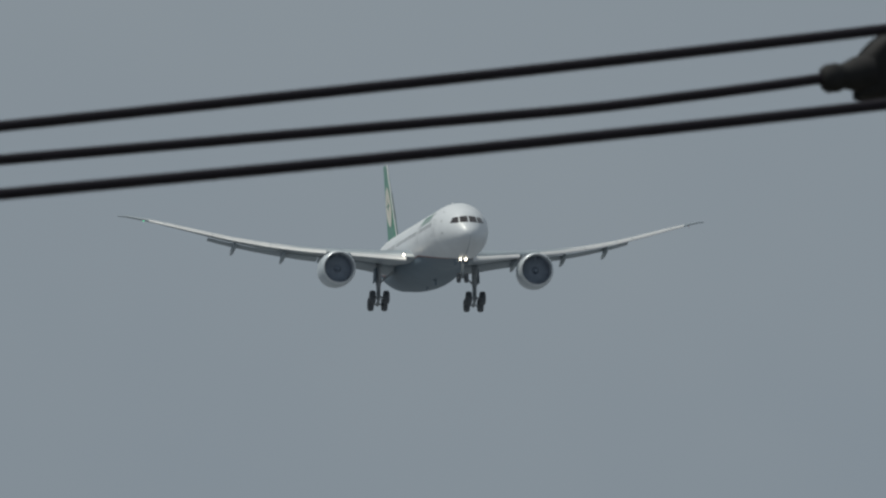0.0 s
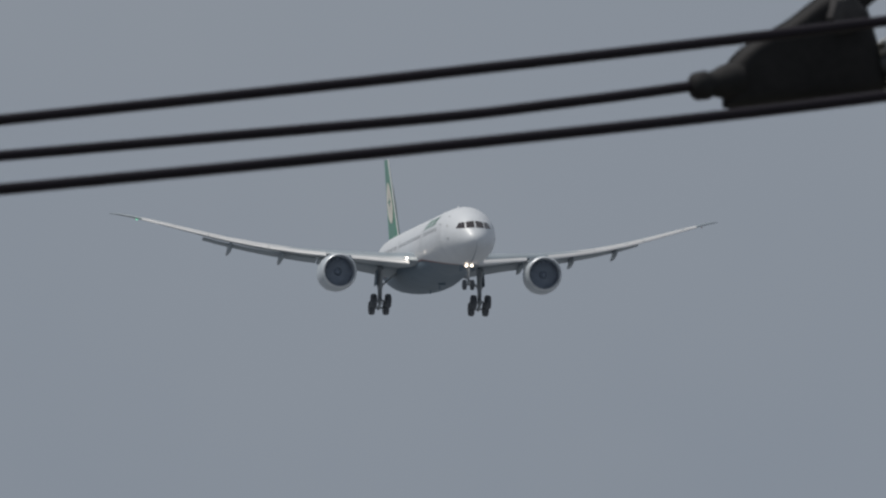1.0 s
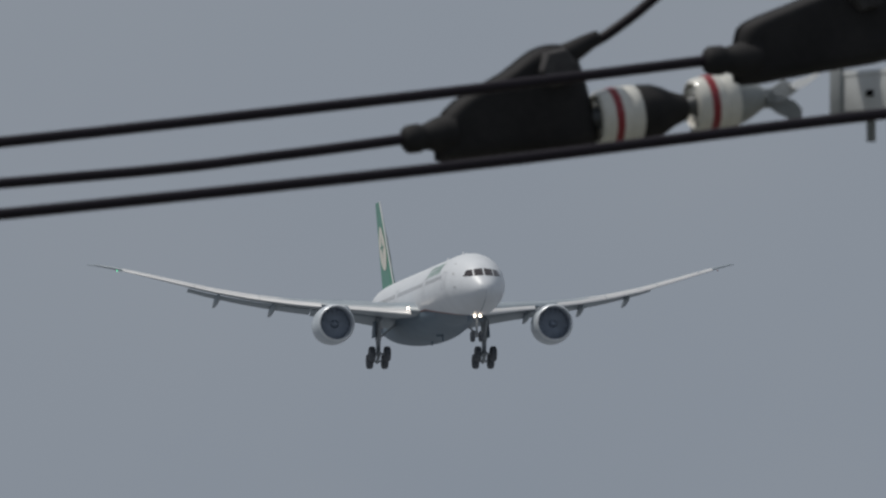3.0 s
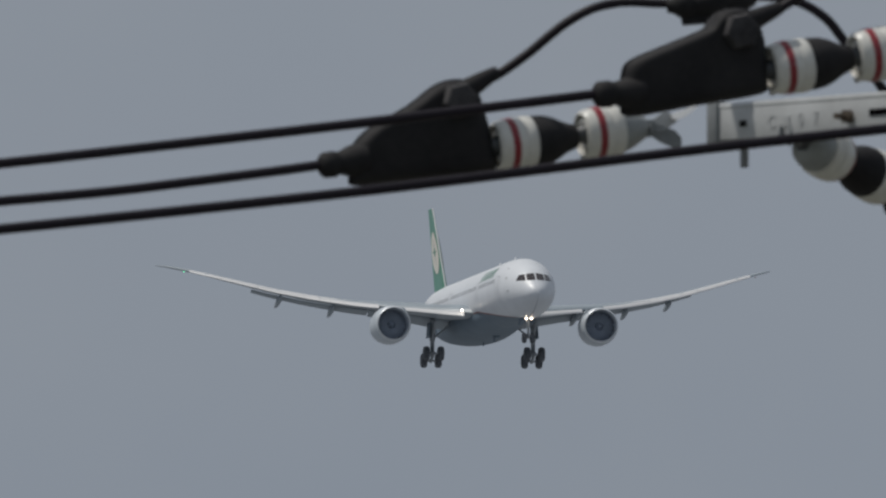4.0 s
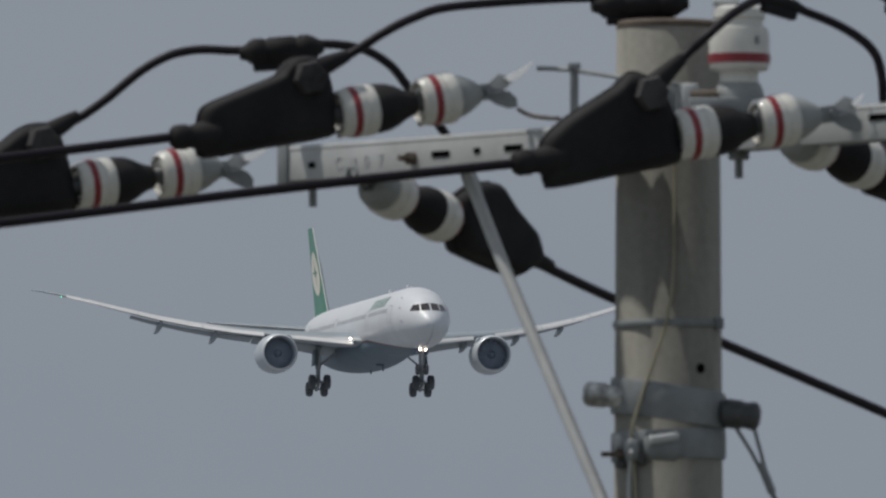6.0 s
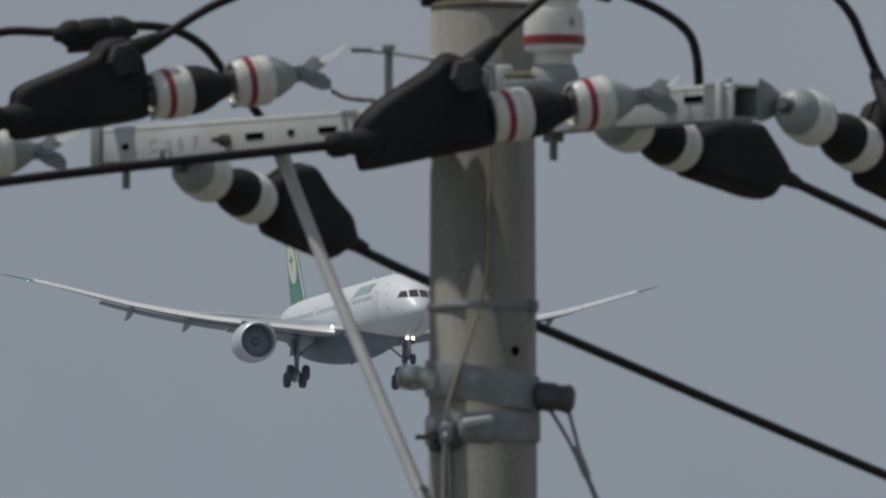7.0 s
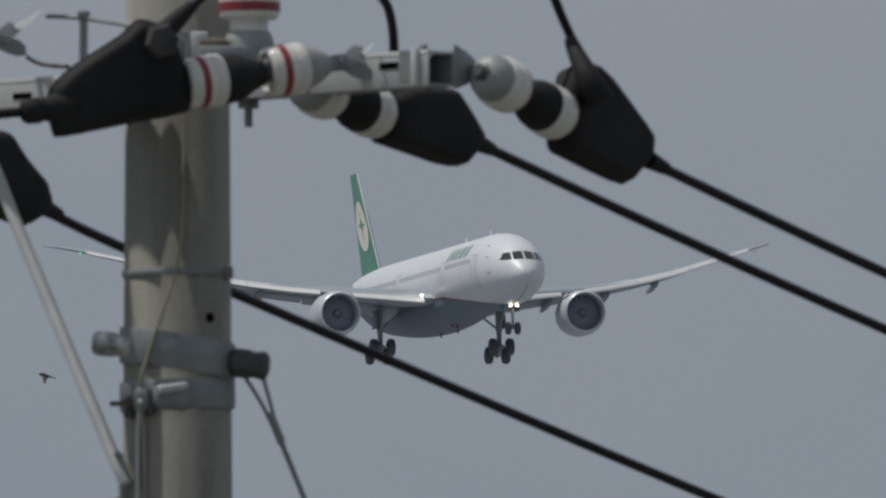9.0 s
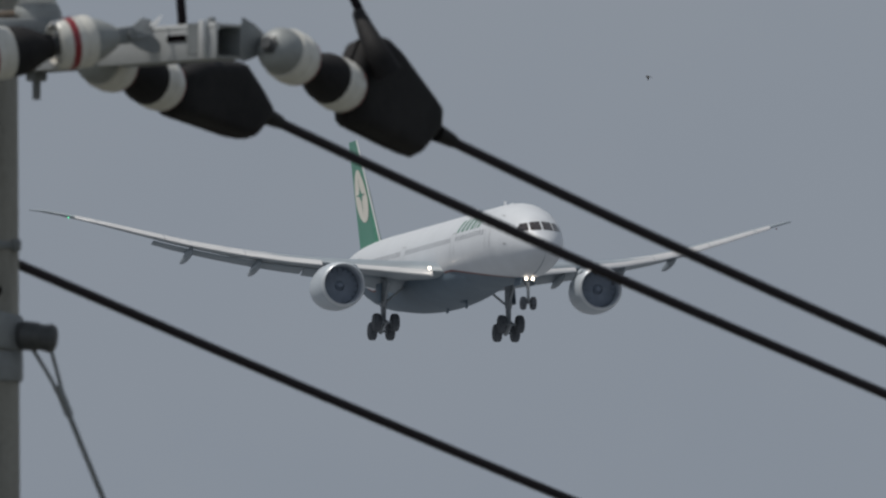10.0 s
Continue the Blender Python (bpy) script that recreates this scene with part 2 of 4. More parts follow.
tagged(part("bolt_hole", bm, HOLE, pole), "dark bolt hole")

# upper clamp band with capped bolts at both sides
clamp = thing("pole_clamp", "grey steel clamp band with two bulky bolt ends on the pole", "pole clamp")
pole_band("band", 652, 716, 0.006, ZINC_DULL_SHADED, clamp, lean=0.016)
for u0, u1, v, r, lab in ((1246, 1326, 668, 0.0235, "pale worn bolt end"), (1486, 1559, 702, 0.0275, "dull grey bolt end")):
    a, b = P(u0, v - 4, -0.05), P(u1, v + 4, -0.06)
    n = (b - a).normalized()
    bm = lathe([(0, 0.004), (0.001, r * 0.6), (0.005, r * 0.85), (0.012, r), (0.04, r), (0.046, r * 0.9), (0.055, r * 0.9), ((b - a).length - 0.012, r), ((b - a).length - 0.004, r * 0.85), ((b - a).length, r * 0.55), ((b - a).length, 0.004)], 20, "X")
    bm.transform(Matrix.Translation(a) @ n.to_track_quat("X", "Z").to_matrix().to_4x4())
    end = part("bolt_end", bm, WORN_END if u0 < 1300 else SOCKET, clamp, lab)

lower = thing("pole_band", "galvanised pole band with a bolted lug and brace foot", "pole band")
pole_band("band", 733, 785, 0.005, ZINC_DULL_SHADED, lower, lean=-0.003)


def folded(name, outline, at, bulge, mat, parent, label=""):
    """A thick pressed-steel plate, rounded off at its rim, standing before the pole."""
    pts = [P(u, v, at) for u, v in outline]
    mid = sum(pts, Vector()) / len(pts)
    loops = []
    for k, o in ((1.0, 0.03), (1.0, 0.0), (0.93, -bulge * 0.55), (0.75, -bulge * 0.85), (0.4, -bulge)):
        loops.append([mid + (q - mid) * k + Vector((0, o, 0)) for q in pts])
    return part(name, rings(bmesh.new(), loops), mat, parent, label, 55)


folded("lug", ((1352, 744), (1362, 738), (1412, 734), (1421, 742), (1422, 776), (1408, 786), (1362, 782), (1353, 770)), -0.118, 0.022, ZINC_DULL_SHADED, lower, "worn bolted lug")
# highlight along the lug's upper fold, made as a brighter steel piece
folded("lug_highlight", ((1356, 741), (1410, 733), (1418, 738), (1414, 747), (1362, 756)), -0.14, 0.012, ZINC, lower, "worn fold with the lug's highlight in brighter steel")
folded("lug_plate", ((1318, 752), (1328, 742), (1345, 746), (1350, 760), (1344, 784), (1322, 786)), -0.112, 0.016, ZINC_DULL_SHADED, lower)
folded("pinch_plate", ((1342, 750), (1352, 745), (1358, 760), (1356, 790), (1344, 792)), -0.120, 0.006, SOCKET, lower, "dark pinched strap")
folded("side_lip", ((1299, 740), (1309, 734), (1320, 744), (1318, 764), (1302, 764)), -0.075, 0.01, ZINC, lower)
part("bolt", tube([P(1279, 772, -0.09), P(1340, 771, -0.11)], 0.005), RUST, lower, "brown-stained bolt")
part("nut", block((0.02, 0.022, 0.018), 0.005, Matrix.Translation(P(1312, 789, -0.09))), SOCKET, lower)
part("nut", block((0.012, 0.02, 0.02), 0.004, Matrix.Translation(P(1310, 771, -0.095))), RUST, lower)

# thin wires on the pole
def wire_thing(name, label, category, pts, r, mat, group="", seg=8, n=8, tail=None):
    return tagged(part(name, tube(pts, r, seg, n, tail=tail), mat), label, category, group)


wire_thing("bonding_wire", "thin pale yellow wire running down the concrete pole", "wire",
           [on_pole(1409, 255, 0.005), on_pole(1408, 350, 0.005), on_pole(1405, 470, 0.006), on_pole(1394, 540, 0.009), on_pole(1372, 610, 0.008),
            on_pole(1345, 690, 0.013), on_pole(1332, 740, 0.02), on_pole(1336, 800, 0.01), on_pole(1340, 900, 0.006), on_pole(1341, 1300, 0.006)], 0.0030, BOND_WIRE)
wire_thing("earth_conduit", "narrow grey conduit running down the concrete pole", "conduit",
           [on_pole(1331, 772, 0.035), on_pole(1329, 800, 0.014), on_pole(1327, 900, 0.009), on_pole(1326, 1400, 0.009)], 0.0042, ZINC)
guy = thing("guy_wire", "twisted steel guy wire looped on the pole clamp", "guy wire")
part("loop_leg", tube([P(1516, 724, -0.05), P(1541, 764, -0.05), P(1564, 806, -0.05)], 0.004, 8), ZINC_DULL_SHADED, guy)
part("loop_leg", tube([P(1546, 716, -0.05), P(1558, 760, -0.05), P(1570, 806, -0.05)], 0.004, 8), ZINC_DULL_SHADED, guy)
part("thimble", tube([P(1558, 788, -0.05), P(1568, 808, -0.05), P(1581, 841, -0.05)], 0.008, 10), ZINC_DULL_SHADED, guy, "wrapped wire grip")
part("strand", tube([P(1574, 824, -0.05), P(1646, 1000, -0.04), P(1810, 1400, 0.0)], 0.0055, 8, 2, tail=(4.6, 0.8, 0.0)), ZINC_DULL_SHADED, guy)

# ---- crossarm ----
ARM_H = 0.066


def arm_depth(u):
    return -0.218 - (u - 1397) * STEP * 1.19


ARM_A, ARM_B = P(736, 259.5, arm_depth(736)), P(1862, 180, arm_depth(1862))
ARM_MID = (ARM_A + ARM_B) / 2
ARM_LEN = (ARM_B - ARM_A).length
ax = (ARM_B - ARM_A).normalized()
ay = (Vector((0, 0, 1)).cross(ax)).normalized()
ARM_M = Matrix.Translation(ARM_MID) @ Matrix((ax, ay, ax.cross(ay))).transposed().to_4x4()
arm = thing("crossarm", "pale galvanised steel box crossarm bolted across the pole head", "crossarm", m=ARM_M)
H, T = ARM_H / 2, 0.005
front = -1 if (ARM_M.to_3x3() @ Vector((0, -1, 0))).y < 0 else 1
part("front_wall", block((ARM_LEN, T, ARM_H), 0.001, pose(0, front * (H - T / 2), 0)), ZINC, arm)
# back and bottom walls: inner and underside shade put into a darker steel
part("shaded_back_wall", block((ARM_LEN, T, ARM_H), 0.001, pose(0, -front * (H - T / 2), 0)), ZINC_DULL_SHADED, arm)
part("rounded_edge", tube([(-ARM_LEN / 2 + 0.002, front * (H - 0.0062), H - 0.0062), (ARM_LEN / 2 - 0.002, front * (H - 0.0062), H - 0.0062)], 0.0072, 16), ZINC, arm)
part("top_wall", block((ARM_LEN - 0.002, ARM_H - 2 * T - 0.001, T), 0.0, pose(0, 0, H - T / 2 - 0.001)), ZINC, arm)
part("shaded_bottom_wall", block((ARM_LEN - 0.002, ARM_H - 2 * T - 0.001, T), 0.0, pose(0, 0, -H + T / 2 + 0.001)), ZINC_DULL_SHADED, arm)


def arm_spot(u, v):
    """Place along and up the arm's front, in its own space."""
    inv = ARM_M.inverted()
    p = inv @ P(u + 24, v, arm_depth(u + 24))
    return p.x, p.z


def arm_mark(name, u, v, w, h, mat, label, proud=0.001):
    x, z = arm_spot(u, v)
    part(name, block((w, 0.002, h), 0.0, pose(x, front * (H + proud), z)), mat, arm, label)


for u, v, w in ((768, 261, 0.014), (1065, 236, 0.013), (1818, 177, 0.013)):
    arm_mark("round_hole", u, v, w * 1.3, 0.011, HOLE, "dark bolt hole")
for u, v in ((1000, 242), (1130, 231), (1771, 177)):
    arm_mark("slot", u, v, 0.052, 0.012, HOLE, "dark oblong slot")
# faint stamped marks: C, one that cannot be read, 0 and 7
arm_mark("stamped_mark", 843, 257, 0.016, 0.019, INK, "faint stamped mark", 0.0006)
for u, ch in ((817, "C"), (867, "0"), (893, "7")):
    x, z = arm_spot(u, 257 - (u - 845) * 0.075)
    cu = bpy.data.curves.new("stamped_letter", "FONT")
    cu.body, cu.size, cu.align_x, cu.align_y, cu.extrude = ch, 0.034, "CENTER", "CENTER", 0.0002
    letter = new("stamped_letter", cu)
    letter.data.materials.append(INK)
    letter.parent = arm
    letter.matrix_basis = pose(x, front * (H + 0.001), z, 90, 0, 0 if front < 0 else 180)
x, z = arm_spot(951, 250)
bm = lathe([(0, 0.013), (0.014, 0.013), (0.014, 0.007), (0.035, 0.006)], 6, "Y")
bm.transform(pose(x, front * H, z) @ Matrix.Diagonal((1, front, 1, 1)))
part("bolt", bm, RUST, arm, "brown-stained bolt")
for u, v0, v1 in ((768, 288, 334), (1522, 246, 284)):
    p, q = P(u, v0 - 20, arm_depth(u)), P(u, v1, arm_depth(u))
    bm = tube([ARM_M.inverted() @ p, ARM_M.inverted() @ q], 0.0078)
    part("through_bolt", bm, ZINC_DULL_SHADED, arm)
    part("nut", block((0.030, 0.030, 0.020), 0.004, Matrix.Translation(ARM_M.inverted() @ (p * 0.72 + q * 0.28))), ZINC_DULL_SHADED, arm)
# plates at both ends
part("end_plate", block((0.030, 0.078, 0.080), 0.003, pose(-ARM_LEN / 2 + 0.008, 0, -0.003)), ZINC_DULL_SHADED, arm, "dull end plate")
# shade of the recessed side panel, laid on as a thin darker plate
arm_mark("side_shade_panel", 1800, 177, 0.034, 0.056, ZINC_DULL_SHADED, "side panel's shade laid on as a darker plate", 0.0004)
tip_quad = [ARM_M.inverted() @ P(u, v, d) for u, v, d in ((1886, 139, -0.885), (1905, 151, -0.86), (1921, 166, -0.835), (1921, 198, -0.835), (1904, 209, -0.86), (1886, 216, -0.885))]
part("tapered_end", rings(bmesh.new(), [[q + Vector((0, o, 0)) for q in tip_quad] for o in (-0.003, 0.003)]), ZINC_DULL_SHADED, arm, "tapered dull end plate", 20)
part("clip", block((0.014, 0.012, 0.07), 0.002, pose(ARM_LEN / 2 - 0.03, front * (H + 0.005), 0.003)), ZINC_LIT, arm)
part("stud", block((0.012, 0.012, 0.014), 0.002, pose(ARM_LEN / 2 - 0.05, 0, H + 0.006)), ZINC_DULL_SHADED, arm)

# saddle that holds the arm to the pole
saddle = thing("arm_saddle", "galvanised saddle bracket clamping the crossarm to the pole", "bracket")
pole_band("saddle_band", 128, 176, 0.005, ZINC_DULL_SHADED, saddle)
part("saddle_plate", block((0.032, 0.05, 0.05), 0.006, Matrix.Translation(P(1436, 140, -0.14))), ZINC, saddle)
part("saddle_nut", block((0.026, 0.03, 0.026), 0.007, Matrix.Translation(P(1462, 139, -0.19))), ZINC_DULL_SHADED, saddle)
part("saddle_plate", block((0.03, 0.05, 0.06), 0.004, Matrix.Translation(P(1425, 145, -0.13))), ZINC_DULL_SHADED, saddle)
part("saddle_bolt", tube([P(1436, 139, -0.20), P(1484, 137, -0.20)], 0.012), RUST, saddle)
part("saddle_arm", block((0.14, 0.12, 0.03), 0.004, Matrix.Translation(P(1500, 158, -0.16))), ZINC_DULL_SHADED, saddle)

# diagonal brace
brace = thing("diagonal_brace", "pale round steel brace from the crossarm down to the pole", "brace")
part("rod", tube([P(1044, 276, 0.28), P(1107, 441, 0.18), P(1306, 915, -0.10)], 0.0122, 12, 2), ZINC, brace)
part("flattened_end", block((0.03, 0.006, 0.07), 0.002, Matrix.Translation(P(1044, 278, 0.29)) @ pose(0, 0, 0, 0, -20, 0)), ZINC_DULL_SHADED, brace)
pole_band("brace_band", 992, 1036, 0.005, ZINC_DULL_SHADED, brace)
folded("foot_plate", ((1292, 902), (1308, 896), (1322, 908), (1326, 960), (1322, 1014), (1302, 1014), (1296, 960)), -0.070, 0.008, ZINC_DULL_SHADED, brace, "worn foot plate")
part("foot_bolt", tube([P(1280, 944, -0.09), P(1312, 944, -0.09)], 0.006), RUST, brace, "brown-stained bolt")
part("foot_nut", block((0.014, 0.02, 0.02), 0.004, Matrix.Translation(P(1290, 944, -0.09))), ZINC, brace)
part("bolt", tube([P(1288, 858, -0.09), P(1300, 868, -0.09)], 0.006), ZINC_DULL_SHADED, brace)

# upright stud with its tie rod, on the arm
stud = thing("tie_stud", "upright steel stud and tie rod on the crossarm", "stud")
part("upright", block((0.016, 0.016, 0.115), 0.002, Matrix.Translation(P(1231, 138, arm_depth(1231)))), ZINC_DULL_SHADED, stud)
part("stud_head", block((0.024, 0.024, 0.014), 0.003, Matrix.Translation(P(1231, 86, arm_depth(1231)))), ZINC_DULL_SHADED, stud)
part("tie_rod", tube([P(1165, 89, arm_depth(1200)), P(1200, 90, arm_depth(1200)), P(1235, 93, arm_depth(1231)), P(1320, 106, -0.18), P(1430, 120, -0.14)], 0.0045), ZINC_DULL_SHADED, stud)
part("tie_wire", tube([P(1130, 160, arm_depth(1180)), P(1150, 171, arm_depth(1180)), P(1175, 176, arm_depth(1190)), P(1205, 178, arm_depth(1210))], 0.004), RUST, stud)

# ---- tension insulators ----
BODY_A = [(0.012, 0.012), (0.006, 0.021), (0.003, 0.024), (0.004, 0.027), (0.010, 0.029), (0.020, 0.030), (0.020, 0.0335), (0.005, 0.0355), (0.0, 0.038), (0.001, 0.041), (0.006, 0.0445), (0.02, 0.0465), (0.046, 0.049), (0.049, 0.047), (0.053, 0.049), (0.068, 0.0485), (0.074, 0.044), (0.078, 0.03)]
RING_A = [(0.021, 0.046), (0.021, 0.0475), (0.034, 0.0488), (0.034, 0.046)]
BODY_B = [(0.030, 0.020), (0.030, 0.028), (0.012, 0.030), (0.008, 0.033), (0.010, 0.036), (0.022, 0.0445), (0.032, 0.0485), (0.046, 0.0500), (0.056, 0.0495), (0.059, 0.0470), (0.062, 0.0495), (0.074, 0.0485), (0.080, 0.0455), (0.083, 0.03)]
RING_B = [(0.013, 0.036), (0.013, 0.0395), (0.022, 0.0455), (0.022, 0.040)]


def make_insulator(tail_mat, tail, label, body=BODY_A, ring=RING_A):
    """Along +X from the wire's side to the arm's side."""
    ob = thing("tension_insulator", label, "insulator", "tension insulators on the crossarm")
    part("porcelain", lathe(body, 36), PORCELAIN, ob)
    part("red_ring", lathe(ring, 36, closed=True), RED_BAND, ob, "dark red ring")
    part("socket", lathe([(-0.014, 0.006), (-0.014, 0.013), (0.000, 0.016), (0.004, 0.0185), (0.010, 0.019)], 20), SOCKET, ob, "dark metal socket")
    part("tail", lathe(tail, 32), tail_mat, ob)
    if body is BODY_A:
        bm = bmesh.new()
        bmesh.ops.create_icosphere(bm, subdivisions=2, radius=0.0065)
        bm.transform(Matrix.Translation((0.004, 0.012, -0.040)))
        part("split_pin", bm, ZINC, ob, "bright pin head")
    return ob


cone_cap = [(0.070, 0.042), (0.082, 0.040), (0.092, 0.037), (0.108, 0.029), (0.122, 0.021), (0.130, 0.014), (0.133, 0.004)]
dome_cap = [(0.076, 0.042), (0.086, 0.0438), (0.097, 0.0425), (0.107, 0.039), (0.117, 0.031), (0.124, 0.021), (0.127, 0.012), (0.128, 0.003)]
boot = [(0.072, 0.046), (0.080, 0.047), (0.100, 0.045), (0.118, 0.039), (0.134, 0.030), (0.150, 0.024), (0.158, 0.022), (0.160, 0.006)]
INS_CAP = make_insulator(CAP_GREY, cone_cap, "white porcelain insulator with red ring and grey metal cap")
INS_DOME = make_insulator(CAP_GREY, dome_cap, "white porcelain insulator with red ring and domed grey cap", BODY_B, RING_B)
INS_BELL = make_insulator(RUBBER, boot, "white porcelain insulator with thin red ring and black rubber boot", BODY_B, RING_B)
INS_BOOT = make_insulator(RUBBER, boot, "white porcelain insulator with red ring and black rubber boot")


def along(a, b):
    """A pose at a whose X points to b, Z upward."""
    x = (b - a).normalized()
    y = Vector((0, 0, 1)).cross(x).normalized()
    return Matrix.Translation(a) @ Matrix((x, y, x.cross(y))).transposed().to_4x4()


used = set()


def place_insulator(proto, a, b):
    if proto.name in used:
        return copy_thing(proto, along(a, b))
    used.add(proto.name)
    proto.matrix_basis = along(a, b)
    return proto


# ---- clamp covers and lines ----
def clamp_cover(outline, depth_at, side, width, label, angular=False):
    """A two-shell rubber cover: a side outline with rounded flanks."""
    ob = thing("clamp_cover", label, "cable clamp cover", "clamp covers on the crossarm")
    pts = [P(u, v, depth_at(u)) for u, v in outline]
    pts = [p - side * 0.010 for p in pts]
    mid = sum(pts, Vector()) / len(pts)
    if angular:
        nxt = pts[1:] + pts[:1]
        dense = [a.lerp(b, t) for a, b in zip(pts, nxt) for t in (0.09, 0.5, 0.91)]
    else:
        dense = smooth_path(pts + [pts[0]], 3)[:-1]
    loops = []
    for off, k in ((-0.5, 0.66), (-0.485, 0.78), (-0.44, 0.87), (-0.35, 0.935), (-0.22, 0.975), (-0.04, 0.99), (-0.03, 1.02), (0.03, 1.02), (0.04, 0.99), (0.22, 0.975), (0.35, 0.935), (0.44, 0.87), (0.485, 0.78), (0.5, 0.66)):
        loops.append([mid + (p - mid) * k + side * width * off for p in dense])
    part("shell", rings(bmesh.new(), loops), RUBBER, ob, smooth=50)
    return ob, mid


SIDE_L = Vector((0.395, -0.919, 0))
SIDE_R = Vector((0.82, -0.57, 0))


def left_depth(u0, d0):
    return lambda u: d0 + (u - u0) * STEP * 0.43


def right_depth(u0, d0):
    return lambda u: d0 + (u - u0) * STEP * 1.4


def strap_link(a, b, tip=1.0, name="strain_strap"):
    """A twisted pair of flat straps between insulator and arm."""
    ob = thing(name, "twisted galvanised strap linking insulator and crossarm", "strap", "strain straps")
    m = along(a, b)
    ob.matrix_basis = m
    L = (b - a).length
    def leaf(outline, fold, mat, label, lean=0.0):
        """A bent flat strap end: an outline in millimetres, folded sideways along its length."""
        loops = []
        for o in (-0.0025, 0.0025):
            loops.append([(x / 1000, o + fold(x / 1000) + lean * z / 1000, z / 1000) for x, z in outline])
        part("strap_leaf", rings(bmesh.new(), loops), mat, ob, label, 30)

    # upper tail with a twisted tip whose sunlit brightness is in its colour, lower tail cut short
    leaf(((8, -8), (10, 10), (26, 19), (44, 29), (58, 24), (66, 10), (52, 2), (34, -6)), lambda x: -0.016 + 0.10 * abs(x - 0.04), ZINC_DULL_SHADED, "dull upper strap tail", 0.5)
    leaf([(50 + (x - 50) * tip, z * min(1, tip + 0.25)) for x, z in ((50, 20), (62, 25), (84, 30), (116, 42), (102, 31), (84, 20), (66, 13), (54, 12))], lambda x: -0.03 - 0.12 * (x - 0.05), ZINC_LIT, "twisted strap tip, sunlit brightness in its colour", 0.8)
    leaf(((8, -12), (8, 6), (34, 2), (58, -8), (70, -22), (68, -38), (50, -38), (28, -28)), lambda x: -0.016 + 0.16 * abs(x - 0.035), ZINC_DULL_SHADED, "dull lower strap tail")
    bm = tube([(L * 0.12, -0.022, 0), (L * 0.12, 0.022, 0)], 0.008)
    part("clevis_pin", bm, ZINC_DULL_SHADED, ob)
    part("clevis", block((0.035, 0.03, 0.032), 0.005, pose(0.004, 0, 0)), ZINC_DULL_SHADED, ob)
    return ob


COVER_LABEL = "black rubber clamp cover sheathing the end of a power line"
strings = (
    # first: outline of the cover, wire-side nose, the two insulators, strap, start depth
    dict(u0=690, d0=0.66, ins=((494, 278), (348, 297)), axis=((640, 263), (350, 298)), strap=((597, 268), (690, 262)), nose=((112, 321), (52, 330)),
         cover=((103, 322), (108, 303), (136, 269), (205, 228), (250, 194), (285, 185), (315, 194), (333, 240), (347, 300), (345, 338), (230, 352), (120, 361), (108, 347)), cap=((296, 205), (338, 180))),
    dict(u0=1165, d0=0.07, ins=((954, 149), (811, 170)), axis=((1075, 130), (815, 168)), strap=((1062, 132), (1165, 116)), nose=((578, 208), (515, 211)),
         cover=((566, 222), (568, 176), (582, 152), (640, 127), (708, 98), (730, 71), (770, 66), (794, 90), (806, 135), (808, 188), (798, 209), (690, 228), (580, 246)), cap=((770, 92), (815, 72))),
    dict(u0=1770, d0=-0.70, ins=((1553, 188), (1409, 209)), axis=((1690, 168), (1416, 206)), strap=((1672, 171), (1770, 160)), nose=((1190, 250), (1120, 258)),
         cover=((1173, 245), (1178, 215), (1217, 176), (1300, 122), (1328, 96), (1360, 102), (1386, 122), (1408, 167), (1420, 229), (1413, 256), (1306, 278), (1200, 299), (1182, 290)), cap=((1372, 118), (1410, 82))),
)
for st in strings:
    dl = left_depth(st["u0"], st["d0"])
    q = lambda uv: P(uv[0], uv[1], dl(uv[0]))
    a0, a1 = st["axis"]
    far = q(a0) - q(a1)
    place_insulator(INS_CAP, q(st["ins"][0]), q(st["ins"][0]) + far)
    place_insulator(INS_BOOT, q(st["ins"][1]), q(st["ins"][1]) + far)
    strap_link(q(st["strap"][0]), q(st["strap"][1]), 0.45 if st is strings[2] else 1.0)
    ob, mid = clamp_cover(st["cover"], dl, SIDE_L, 0.075, COVER_LABEL)
    na, nb = q(st["nose"][0]), q(st["nose"][1])
    L = (nb - na).length
    bm = lathe([(-0.3 * L, 0.034), (0.1 * L, 0.029), (0.32 * L, 0.0235), (0.42 * L, 0.0215), (0.50 * L, 0.0215), (0.56 * L, 0.0245), (0.84 * L, 0.0235), (0.93 * L, 0.019), (0.98 * L, 0.013), (0.98 * L, 0.002)], 18)
    bm.transform(along(na, nb))
    part("nose_sleeve", bm, RUBBER, ob, "ribbed rubber sleeve")
    ca, cb = q(st["cap"][0]), q(st["cap"][1])
    part("jumper_sleeve", tube([ca, (ca + cb) / 2, cb, cb * 1.35 - ca * 0.35], 0.022, 14, 3, r2=0.0105), RUBBER, ob)
    k = (ca - mid).normalized()
    bm = lathe([(-0.046, 0.024), (-0.044, 0.030), (-0.036, 0.034), (0.036, 0.034), (0.044, 0.030), (0.046, 0.024)], 6, "X")
    bm.transform(along(ca - k * 0.026, ca - k * 0.026 + SIDE_L) @ pose(0, 0, 0, 12, 0, 0) @ Matrix.Translation((0.004, 0, 0)))
    part("crown", bm, PALE_RUBBER, ob, "paler grey six-sided cap", 30)

